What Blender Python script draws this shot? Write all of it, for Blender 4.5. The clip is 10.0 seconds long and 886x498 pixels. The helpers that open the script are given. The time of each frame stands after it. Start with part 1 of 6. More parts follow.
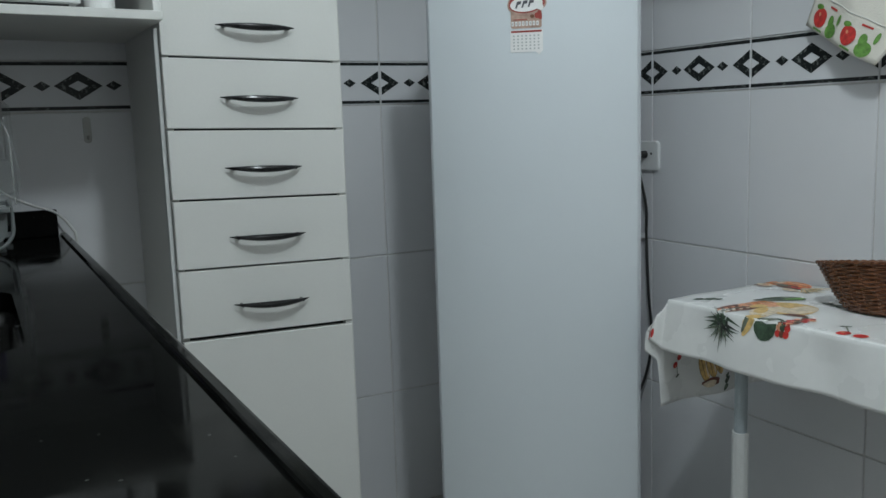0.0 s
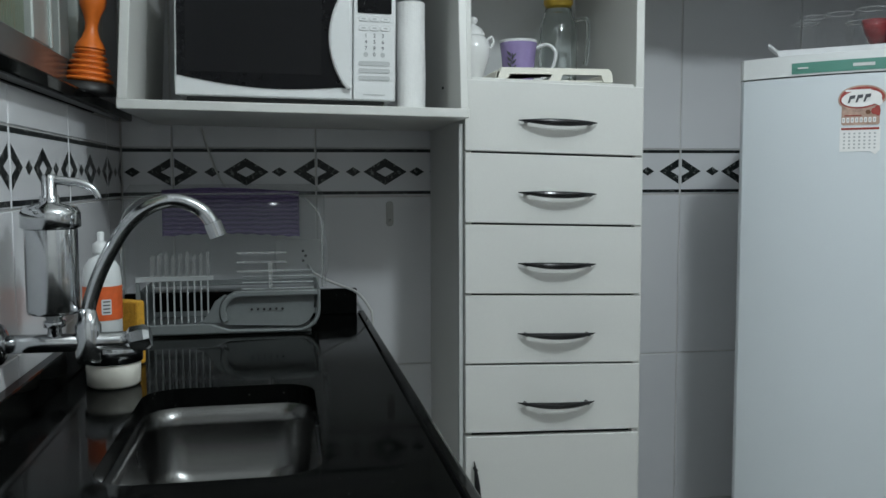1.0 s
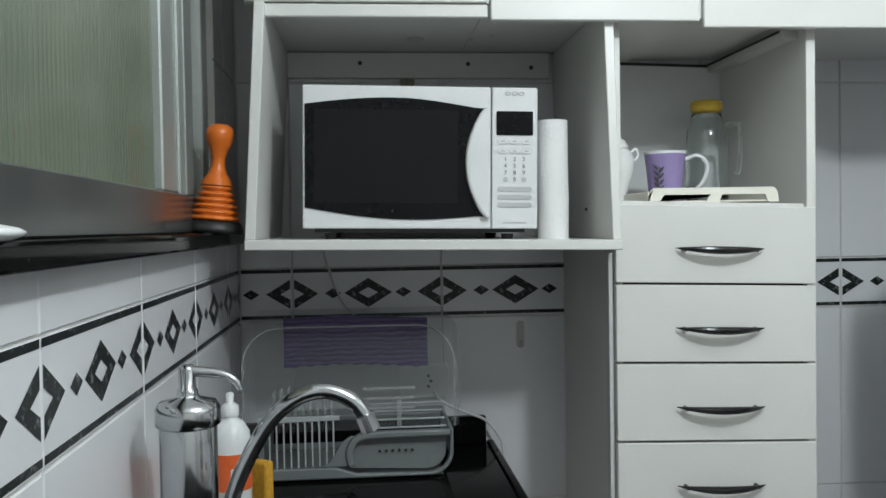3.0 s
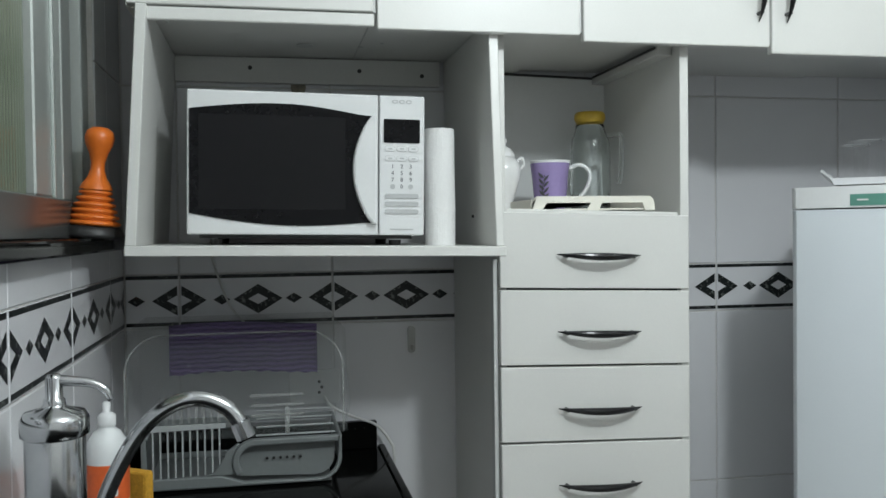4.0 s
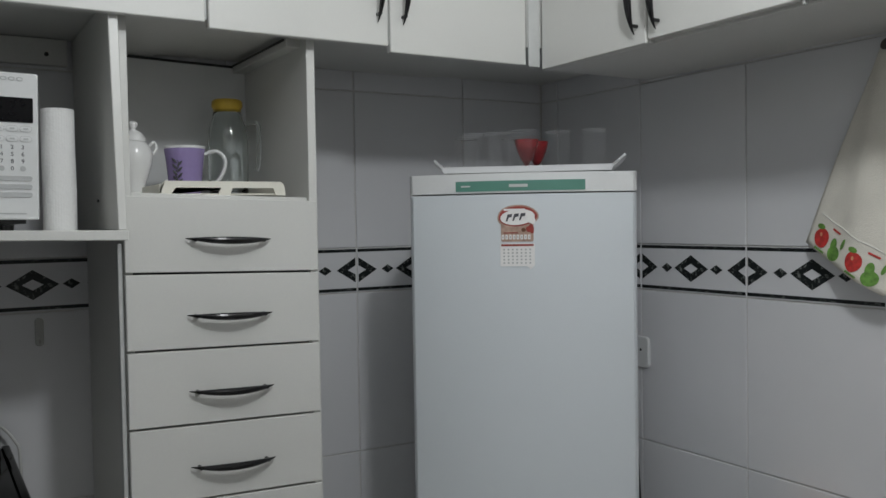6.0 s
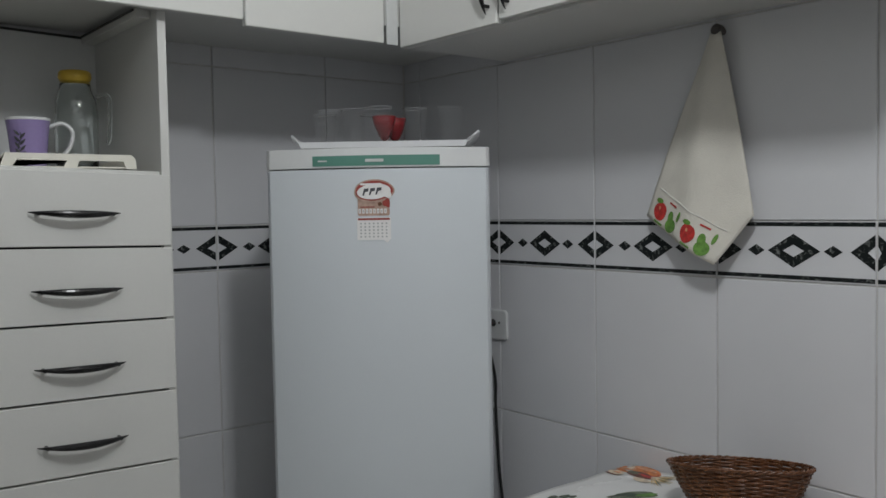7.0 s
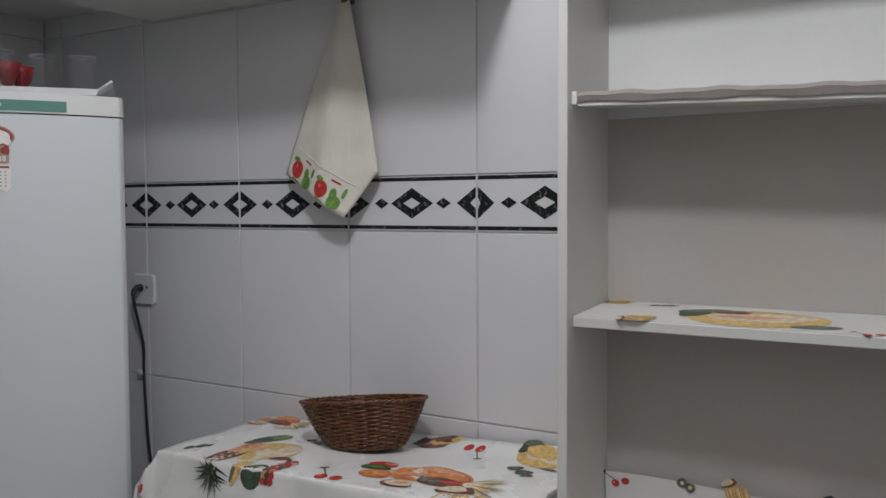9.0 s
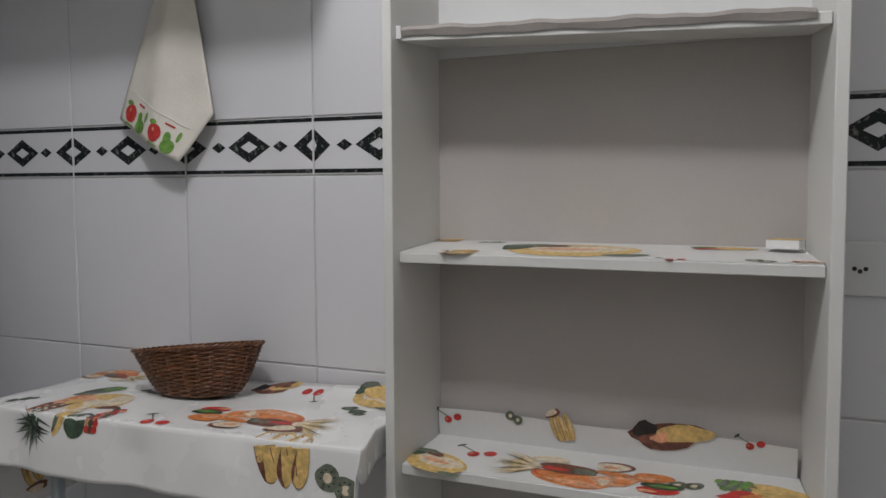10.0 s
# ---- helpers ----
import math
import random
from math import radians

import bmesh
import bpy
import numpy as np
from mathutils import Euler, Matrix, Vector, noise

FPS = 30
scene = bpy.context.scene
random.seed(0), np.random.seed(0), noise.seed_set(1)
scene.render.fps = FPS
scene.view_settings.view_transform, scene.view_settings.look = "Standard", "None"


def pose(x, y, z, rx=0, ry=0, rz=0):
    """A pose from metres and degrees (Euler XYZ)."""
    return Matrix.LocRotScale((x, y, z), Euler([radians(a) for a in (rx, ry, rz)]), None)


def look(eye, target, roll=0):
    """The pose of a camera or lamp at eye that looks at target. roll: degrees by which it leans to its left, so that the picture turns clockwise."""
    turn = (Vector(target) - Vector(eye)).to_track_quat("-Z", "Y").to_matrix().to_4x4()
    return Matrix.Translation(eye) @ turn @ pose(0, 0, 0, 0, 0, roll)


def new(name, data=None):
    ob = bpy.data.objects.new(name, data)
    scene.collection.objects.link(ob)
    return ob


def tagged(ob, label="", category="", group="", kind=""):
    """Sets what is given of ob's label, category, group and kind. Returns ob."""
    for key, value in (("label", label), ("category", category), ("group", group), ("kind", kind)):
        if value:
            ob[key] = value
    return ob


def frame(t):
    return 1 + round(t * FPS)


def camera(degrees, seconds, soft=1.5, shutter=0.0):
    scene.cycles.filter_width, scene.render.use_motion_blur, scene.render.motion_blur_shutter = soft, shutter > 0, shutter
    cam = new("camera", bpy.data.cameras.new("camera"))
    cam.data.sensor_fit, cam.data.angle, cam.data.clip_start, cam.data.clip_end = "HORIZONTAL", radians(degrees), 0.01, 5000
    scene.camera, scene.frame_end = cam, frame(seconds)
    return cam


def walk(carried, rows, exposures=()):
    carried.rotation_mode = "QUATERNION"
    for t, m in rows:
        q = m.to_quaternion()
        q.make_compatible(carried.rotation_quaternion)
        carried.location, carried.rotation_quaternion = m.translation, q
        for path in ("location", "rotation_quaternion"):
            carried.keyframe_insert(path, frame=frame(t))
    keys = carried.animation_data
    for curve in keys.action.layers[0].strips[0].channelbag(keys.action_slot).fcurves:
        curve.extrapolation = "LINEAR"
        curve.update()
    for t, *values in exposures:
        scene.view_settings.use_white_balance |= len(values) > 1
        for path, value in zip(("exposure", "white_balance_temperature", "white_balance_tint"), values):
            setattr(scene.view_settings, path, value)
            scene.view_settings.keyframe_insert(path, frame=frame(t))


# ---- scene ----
cam = camera(54.0, 10.0, soft=1.5)
PATH = [
    (0, (0.378, -2.245, 1.14), (1.314, -0.504, 0.848), -1.9),
    (0.5, (0.392, -2.200, 1.165), (1.037, -0.314, 0.929), -1.7),
    (1, (0.371, -2.149, 1.229), (0.732, -0.189, 1.07), -0.2),
    (1.5, (0.325, -2.089, 1.296), (0.595, -0.111, 1.173), -0.9),
    (2, (0.297, -2.027, 1.364), (0.507, -0.04, 1.267), -0.6),
    (2.2, (0.278, -2.007, 1.386), (0.475, -0.018, 1.305), -0.3),
    (3.3, (0.282, -1.964, 1.396), (0.457, 0.028, 1.349), -1.1),
    (3.5, (0.273, -1.962, 1.391), (0.501, 0.025, 1.348), -1.0),
    (4, (0.318, -1.992, 1.398), (0.704, -0.03, 1.354), -0.7),
    (4.5, (0.348, -2.007, 1.397), (0.954, -0.102, 1.345), -1.4),
    (5, (0.367, -2.052, 1.397), (1.163, -0.218, 1.331), -1.0),
    (5.5, (0.392, -2.079, 1.394), (1.312, -0.304, 1.328), -0.9),
    (6.8, (0.437, -2.124, 1.345), (1.642, -0.531, 1.26), -1.0),
    (7, (0.438, -2.142, 1.345), (1.69, -0.586, 1.249), -1.0),
    (7.5, (0.436, -2.189, 1.324), (1.825, -0.753, 1.226), -0.5),
    (8, (0.449, -2.221, 1.304), (1.962, -0.916, 1.212), -0.4),
    (8.5, (0.466, -2.25, 1.263), (2.078, -1.069, 1.185), 0.0),
    (9, (0.469, -2.286, 1.244), (2.172, -1.242, 1.144), -0.3),
    (9.5, (0.498, -2.343, 1.219), (2.255, -1.399, 1.075), -0.7),
    (10, (0.525, -2.391, 1.168), (2.337, -1.558, 1.021), -0.3),
]
# seconds, stops, kelvin, tint
EXPOSURE = [(0.0, 0.05, 6000, 2), (0.5, 0.10, 6000, 2), (1.5, 0.35, 6100, 3), (2.2, 0.50, 6200, 4), (4.5, 0.48, 6200, 4), (5.1, 0.02, 6300, 6), (5.6, -0.18, 6400, 8), (7.5, -0.32, 6450, 10), (8.5, -0.24, 6500, 12), (10.0, -0.14, 6600, 14)]
walk(cam, [(t, look(eye, target, roll)) for t, eye, target, roll in PATH], exposures=EXPOSURE)

# ---- world, lamp, exposure ----
world = bpy.data.worlds.new("world")
scene.world = world
world.use_nodes = True
world.node_tree.nodes["Background"].inputs[0].default_value = (0.03, 0.035, 0.05, 1)
world.node_tree.nodes["Background"].inputs[1].default_value = 0.3

LAMP = (1.01, -1.735, 2.30)
lamp_data = bpy.data.lights.new("ceiling_light", "POINT")
lamp_data.shadow_soft_size = 0.065
lamp_data.energy, lamp_data.color = 32.5, (0.96, 0.985, 1.0)
lamp = new("ceiling_light", lamp_data)
lamp.matrix_world = pose(*LAMP)


# ---- materials ----
def nodes_of(name):
    m = bpy.data.materials.new(name)
    m.use_nodes = True
    nt = m.node_tree
    return m, nt, nt.nodes["Principled BSDF"]


def paint(name, color, rough=0.4, metal=0.0, vary=0.06, scale=9.0, bump=0.0, bump_scale=120.0, coat=0.0, island=False):
    """Colour with stains at a large scale, grain at a small one, and fine relief."""
    m, nt, b = nodes_of(name)
    n, l = nt.nodes, nt.links
    tex = n.new("ShaderNodeTexCoord")
    big = n.new("ShaderNodeTexNoise")
    big.inputs["Scale"].default_value, big.inputs["Detail"].default_value = scale, 5
    l.new(tex.outputs["Object"], big.inputs["Vector"])
    fine = n.new("ShaderNodeTexNoise")
    fine.inputs["Scale"].default_value, fine.inputs["Detail"].default_value = bump_scale, 3
    l.new(tex.outputs["Object"], fine.inputs["Vector"])
    add = n.new("ShaderNodeMath")
    add.operation = "MULTIPLY_ADD"
    l.new(fine.outputs["Fac"], add.inputs[0])
    add.inputs[1].default_value = 0.5
    l.new(big.outputs["Fac"], add.inputs[2])
    rng = n.new("ShaderNodeMapRange")
    rng.inputs["From Min"].default_value, rng.inputs["From Max"].default_value = 0.45, 1.05
    rng.inputs["To Min"].default_value, rng.inputs["To Max"].default_value = 1 - vary, 1 + vary
    l.new(add.outputs[0], rng.inputs["Value"])
    mul = n.new("ShaderNodeMix")
    mul.data_type, mul.blend_type = "RGBA", "MULTIPLY"
    mul.inputs["Factor"].default_value = 1.0
    mul.inputs["A"].default_value = (*color, 1)
    comb = n.new("ShaderNodeCombineColor")
    for k in range(3):
        l.new(rng.outputs[0], comb.inputs[k])
    l.new(comb.outputs[0], mul.inputs["B"])
    l.new(mul.outputs["Result"], b.inputs["Base Color"])
    rr = n.new("ShaderNodeMapRange")
    rr.inputs["To Min"].default_value, rr.inputs["To Max"].default_value = max(0.02, rough - 0.06), rough + 0.08
    l.new(big.outputs["Fac"], rr.inputs["Value"])
    l.new(rr.outputs[0], b.inputs["Roughness"])
    b.inputs["Metallic"].default_value = metal
    b.inputs["Coat Weight"].default_value = coat
    if bump:
        bp = n.new("ShaderNodeBump")
        bp.inputs["Strength"].default_value, bp.inputs["Distance"].default_value = bump, 0.002
        l.new(fine.outputs["Fac"], bp.inputs["Height"])
        l.new(bp.outputs[0], b.inputs["Normal"])
    return m


def tile_material():
    """Glazed tile: each one slightly different, faintly wavy."""
    m, nt, b = nodes_of("tile_glaze")
    n, l = nt.nodes, nt.links
    info = n.new("ShaderNodeObjectInfo")
    tex = n.new("ShaderNodeTexCoord")
    shift = n.new("ShaderNodeVectorMath")
    l.new(tex.outputs["Object"], shift.inputs[0])
    sc = n.new("ShaderNodeVectorMath")
    sc.operation = "SCALE"
    sc.inputs[0].default_value = (7, 3, 5)
    l.new(info.outputs["Random"], sc.inputs["Scale"])
    l.new(sc.outputs[0], shift.inputs[1])
    big = n.new("ShaderNodeTexNoise")
    big.inputs["Scale"].default_value, big.inputs["Detail"].default_value = 6, 4
    l.new(shift.outputs[0], big.inputs["Vector"])
    fine = n.new("ShaderNodeTexNoise")
    fine.inputs["Scale"].default_value, fine.inputs["Detail"].default_value = 45, 2
    l.new(shift.outputs[0], fine.inputs["Vector"])
    mix = n.new("ShaderNodeMix")
    mix.data_type = "RGBA"
    mix.inputs["A"].default_value, mix.inputs["B"].default_value = (0.64, 0.645, 0.665, 1), (0.72, 0.72, 0.735, 1)
    avg = n.new("ShaderNodeMath")
    avg.operation = "MULTIPLY_ADD"
    l.new(big.outputs["Fac"], avg.inputs[0])
    avg.inputs[1].default_value = 0.7
    half = n.new("ShaderNodeMath")
    half.operation = "MULTIPLY"
    half.inputs[1].default_value = 0.3
    l.new(info.outputs["Random"], half.inputs[0])
    l.new(half.outputs[0], avg.inputs[2])
    l.new(avg.outputs[0], mix.inputs["Factor"])
    l.new(mix.outputs["Result"], b.inputs["Base Color"])
    rr = n.new("ShaderNodeMapRange")
    rr.inputs["To Min"].default_value, rr.inputs["To Max"].default_value = 0.20, 0.26
    l.new(fine.outputs["Fac"], rr.inputs["Value"])
    l.new(rr.outputs[0], b.inputs["Roughness"])
    bp = n.new("ShaderNodeBump")
    bp.inputs["Strength"].default_value, bp.inputs["Distance"].default_value = 0.10, 0.003
    l.new(big.outputs["Fac"], bp.inputs["Height"])
    l.new(bp.outputs[0], b.inputs["Normal"])
    return m


def granite_material():
    m, nt, b = nodes_of("black_granite")
    n, l = nt.nodes, nt.links
    tex = n.new("ShaderNodeTexCoord")
    vor = n.new("ShaderNodeTexVoronoi")
    vor.inputs["Scale"].default_value = 220
    l.new(tex.outputs["Object"], vor.inputs["Vector"])
    no = n.new("ShaderNodeTexNoise")
    no.inputs["Scale"].default_value, no.inputs["Detail"].default_value = 16, 8
    l.new(tex.outputs["Object"], no.inputs["Vector"])
    ramp = n.new("ShaderNodeValToRGB")
    ramp.color_ramp.elements[0].position, ramp.color_ramp.elements[0].color = 0.0, (0.022, 0.022, 0.019, 1)
    ramp.color_ramp.elements[1].position, ramp.color_ramp.elements[1].color = 0.2, (0.0025, 0.0025, 0.003, 1)
    l.new(vor.outputs["Distance"], ramp.inputs[0])
    mix = n.new("ShaderNodeMix")
    mix.data_type = "RGBA"
    mix.inputs["B"].default_value = (0.0045, 0.005, 0.004, 1)
    l.new(ramp.outputs[0], mix.inputs["A"])
    l.new(no.outputs["Fac"], mix.inputs["Factor"])
    dust = n.new("ShaderNodeTexVoronoi")
    dust.inputs["Scale"].default_value = 48
    l.new(tex.outputs["Object"], dust.inputs["Vector"])
    speck = n.new("ShaderNodeMapRange")
    speck.inputs["From Min"].default_value, speck.inputs["From Max"].default_value = 0.05, 0.12
    speck.inputs["To Min"].default_value, speck.inputs["To Max"].default_value = 0.5, 0.0
    l.new(dust.outputs["Distance"], speck.inputs["Value"])
    top = n.new("ShaderNodeMix")
    top.data_type = "RGBA"
    top.inputs["B"].default_value = (0.055, 0.055, 0.05, 1)
    l.new(mix.outputs["Result"], top.inputs["A"])
    l.new(speck.outputs[0], top.inputs["Factor"])
    l.new(top.outputs["Result"], b.inputs["Base Color"])
    rr = n.new("ShaderNodeMapRange")
    rr.inputs["From Min"].default_value, rr.inputs["From Max"].default_value = 0.35, 0.7
    rr.inputs["To Min"].default_value, rr.inputs["To Max"].default_value = 0.04, 0.13
    b.inputs["IOR"].default_value = 1.13
    l.new(no.outputs["Fac"], rr.inputs["Value"])
    l.new(rr.outputs[0], b.inputs["Roughness"])
    return m


def band_material():
    """Black brush-painted glaze with thin worn flecks."""
    m, nt, b = nodes_of("band_print")
    n, l = nt.nodes, nt.links
    tex = n.new("ShaderNodeTexCoord")
    no = n.new("ShaderNodeTexNoise")
    no.inputs["Scale"].default_value, no.inputs["Detail"].default_value, no.inputs["Distortion"].default_value = 85, 4, 1.2
    l.new(tex.outputs["Object"], no.inputs["Vector"])
    ramp = n.new("ShaderNodeValToRGB")
    ramp.color_ramp.elements[0].position, ramp.color_ramp.elements[0].color = 0.56, (0.010, 0.013, 0.013, 1)
    ramp.color_ramp.elements[1].position, ramp.color_ramp.elements[1].color = 0.72, (0.22, 0.23, 0.22, 1)
    l.new(no.outputs["Fac"], ramp.inputs[0])
    l.new(ramp.outputs[0], b.inputs["Base Color"])
    b.inputs["Roughness"].default_value = 0.32
    b.inputs["Specular IOR Level"].default_value = 0.25
    return m


def clear(name, color, rough=0.02, ior=1.45, alpha=1.0, wave=0.0):
    """Clear glass or plastic."""
    m, nt, b = nodes_of(name)
    b.inputs["Base Color"].default_value = (*color, 1)
    b.inputs["Roughness"].default_value, b.inputs["IOR"].default_value = rough, ior
    b.inputs["Transmission Weight"].default_value = alpha
    return m


def thin_clear(name, color, share, rough=0.1):
    """Thin plastic film or sheet: partly see-through."""
    m, nt, b = nodes_of(name)
    b.inputs["Base Color"].default_value = (*color, 1)
    b.inputs["Roughness"].default_value = rough
    b.inputs["Alpha"].default_value = share
    return m


def glow(name, color, strength):
    m, nt, b = nodes_of(name)
    b.inputs["Emission Color"].default_value = (*color, 1)
    b.inputs["Emission Strength"].default_value = strength
    return m


M_TILE = tile_material()
M_GROUT = paint("grout", (0.62, 0.61, 0.59), 0.8, vary=0.12, bump=0.3)
M_BAND = band_material()
M_LAM = paint("white_laminate", (0.645, 0.645, 0.62), 0.38, vary=0.03, scale=4, bump=0.08, bump_scale=260)
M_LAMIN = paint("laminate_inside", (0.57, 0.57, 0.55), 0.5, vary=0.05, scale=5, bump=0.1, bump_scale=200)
M_EDGE = paint("edge_band", (0.56, 0.57, 0.56), 0.5, vary=0.06)
M_FRIDGE = paint("fridge_enamel", (0.63, 0.67, 0.70), 0.3, vary=0.02, scale=3, bump=0.12, bump_scale=420)
M_WHITE = paint("white_plastic", (0.68, 0.69, 0.69), 0.3, vary=0.03)
M_CREAM = paint("cream_plastic", (0.74, 0.72, 0.64), 0.4, vary=0.04)
M_BLACKP = paint("black_plastic", (0.006, 0.006, 0.007), 0.2, vary=0.1)
M_RUBBER = paint("black_rubber", (0.02, 0.02, 0.02), 0.45, vary=0.2)
M_GRANITE = granite_material()
M_STEEL = paint("brushed_steel", (0.14, 0.14, 0.137), 0.24, metal=1.0, vary=0.1, scale=14, bump=0.05, bump_scale=300)
M_CHROME = paint("chrome", (0.50, 0.51, 0.52), 0.15, metal=1.0, vary=0.08, scale=20)
M_PLASTER = paint("wall_plaster", (0.78, 0.77, 0.75), 0.8, vary=0.05, bump=0.2)
M_FLOOR = paint("floor_tile", (0.50, 0.485, 0.46), 0.3, vary=0.1)
M_GREY = paint("grey_plastic", (0.33, 0.37, 0.39), 0.35, vary=0.06)
M_ALU = paint("aluminium", (0.50, 0.53, 0.51), 0.42, metal=0.7, vary=0.06)


# ---- mesh helpers ----
def part(name, bm, material, parent=None, label="", smooth=False):
    """Links a bmesh as one mesh object, under a thing or a part."""
    me = bpy.data.meshes.new(name)
    if smooth:
        for f in bm.faces:
            f.smooth = True
    bm.normal_update()
    bm.to_mesh(me)
    bm.free()
    for m in material if isinstance(material, (list, tuple)) else (material,):
        me.materials.append(m)
    ob = new(name, me)
    if parent is not None:
        ob.parent = parent
    if label:
        tagged(ob, label)
    return ob


def empty(name, m=None, label="", category="", group="", kind=""):
    ob = new(name)
    ob.empty_display_size = 0.05
    if m is not None:
        ob.matrix_world = m
    return tagged(ob, label, category, group, kind)


def boxed(lo, hi, bevel=0.0, bm=None, seg=1):
    """A box between two corners, its edges bevelled."""
    own = bmesh.new()
    bmesh.ops.create_cube(own, size=1)
    for v in own.verts:
        v.co = Vector([lo[k] + (v.co[k] + 0.5) * (hi[k] - lo[k]) for k in range(3)])
    if bevel:
        bmesh.ops.bevel(own, geom=own.edges[:], offset=bevel, segments=seg, affect="EDGES", profile=0.5)
    if bm is None:
        return own
    me = bpy.data.meshes.new("tmp")
    own.to_mesh(me)
    own.free()
    bm.from_mesh(me)
    bpy.data.meshes.remove(me)
    return bm


def lathe(rows, n=32, bm=None, center=(0, 0, 0), sx=1.0, sy=1.0):
    """A body of revolution about z from rows of (radius, height)."""
    bm = bm or bmesh.new()
    rings = []
    for r, z in rows:
        if r < 1e-5:
            rings.append([bm.verts.new((center[0], center[1], center[2] + z))])
        else:
            rings.append([bm.verts.new((center[0] + sx * r * math.cos(2 * math.pi * k / n), center[1] + sy * r * math.sin(2 * math.pi * k / n), center[2] + z)) for k in range(n)])
    for a, b in zip(rings, rings[1:]):
        for k in range(n):
            q = [a[k % len(a)], a[(k + 1) % len(a)], b[(k + 1) % len(b)], b[k % len(b)]]
            q = [v for i, v in enumerate(q) if v not in q[:i]]
            if len(q) > 2:
                bm.faces.new(q)
    return bm


def tube(points, radius, n=12, bm=None, taper=None, flat=1.0):
    """A round rod along points, with closed ends; taper gives a radius factor from 0 to 1 of its length."""
    bm = bm or bmesh.new()
    pts = [Vector(p) for p in points]
    side = None
    rings = []
    for i, p in enumerate(pts):
        d = (pts[min(i + 1, len(pts) - 1)] - pts[max(i - 1, 0)]).normalized()
        if side is None:
            side = d.orthogonal().normalized()
        side = (side - d * side.dot(d)).normalized()
        up = d.cross(side)
        r = radius * (taper(i / (len(pts) - 1)) if taper else 1)
        rings.append([bm.verts.new(p + r * (math.cos(2 * math.pi * k / n) * side + flat * math.sin(2 * math.pi * k / n) * up)) for k in range(n)])
    for a, b in zip(rings, rings[1:]):
        for k in range(n):
            bm.faces.new((a[k], a[(k + 1) % n], b[(k + 1) % n], b[k]))
    bm.faces.new(rings[0][::-1])
    bm.faces.new(rings[-1])
    return bm


def curve_points(ctrl, n=24):
    """A smooth line through control points."""
    c = [Vector(p) for p in ctrl]
    c = [2 * c[0] - c[1]] + c + [2 * c[-1] - c[-2]]
    out = []
    per = max(2, n // (len(c) - 3))
    for i in range(1, len(c) - 2):
        for k in range(per):
            t = k / per
            a, b, d, e = c[i - 1], c[i], c[i + 1], c[i + 2]
            out.append(0.5 * (2 * b + (d - a) * t + (2 * a - 5 * b + 4 * d - e) * t * t + (3 * b - a - 3 * d + e) * t ** 3))
    out.append(c[-2])
    return out


def prism(outline, depth, axis_m, bevel=0.0, bm=None):
    """A flat shape (list of 2D points) given thickness: local z from 0 to depth, laid by the matrix axis_m."""
    own = bmesh.new()
    vs = [own.verts.new((x, y, 0)) for x, y in outline]
    f = own.faces.new(vs)
    f.normal_update()
    if f.normal.z < 0:
        f.normal_flip()
    ex = bmesh.ops.extrude_face_region(own, geom=[f])
    for v in ex["geom"]:
        if isinstance(v, bmesh.types.BMVert):
            v.co.z += depth
    bmesh.ops.recalc_face_normals(own, faces=own.faces[:])
    if bevel:
        top = [e for e in own.edges if all(abs(v.co.z - depth) < 1e-6 for v in e.verts)]
        bmesh.ops.bevel(own, geom=top, offset=bevel, segments=2, affect="EDGES", profile=0.5)
    own.transform(axis_m)
    if bm is None:
        return own
    me = bpy.data.meshes.new("tmp")
    own.to_mesh(me)
    own.free()
    bm.from_mesh(me)
    bpy.data.meshes.remove(me)
    return bm


def axes(origin, ax, ay):
    """A pose whose local x and y lie along ax and ay."""
    ax, ay = Vector(ax).normalized(), Vector(ay).normalized()
    az = ax.cross(ay)
    return Matrix(((ax[0], ay[0], az[0], origin[0]), (ax[1], ay[1], az[1], origin[1]), (ax[2], ay[2], az[2], origin[2]), (0, 0, 0, 1)))


def round_rect(w, h, r, n=5, cx=0.0, cy=0.0):
    out = []
    for qx, qy, a0 in ((1, 1, 0), (-1, 1, 90), (-1, -1, 180), (1, -1, 270)):
        for k in range(n + 1):
            a = radians(a0 + 90 * k / n)
            out.append((cx + qx * (w / 2 - r) + r * math.cos(a), cy + qy * (h / 2 - r) + r * math.sin(a)))
    return out


def settle(thing, slope, x0=0.0):
    """Lets a whole thing sag: every mesh of it drops by slope for each metre of local x past x0."""
    todo = [(c, Matrix.Identity(4)) for c in thing.children]
    done = set()
    while todo:
        ob, m = todo.pop()
        m = m @ ob.matrix_parent_inverse @ ob.matrix_basis
        inv = m.inverted()
        if ob.data is not None and ob.data.name not in done:
            if ob.data.users > 1:
                ob.data = ob.data.copy()
            for v in ob.data.vertices:
                p = m @ v.co
                p.z -= slope * (p.x - x0)
                v.co = inv @ p
            done.add(ob.data.name)
        todo += [(c, m) for c in ob.children]


# ---- structure ----
XR, YS, ZC = 2.02, -3.5, 2.60        # right wall, south wall, ceiling
T = 0.14
WY0, WY1, WZ0, WZ1 = -1.72, -0.276, 1.365, 2.12     # the window's opening

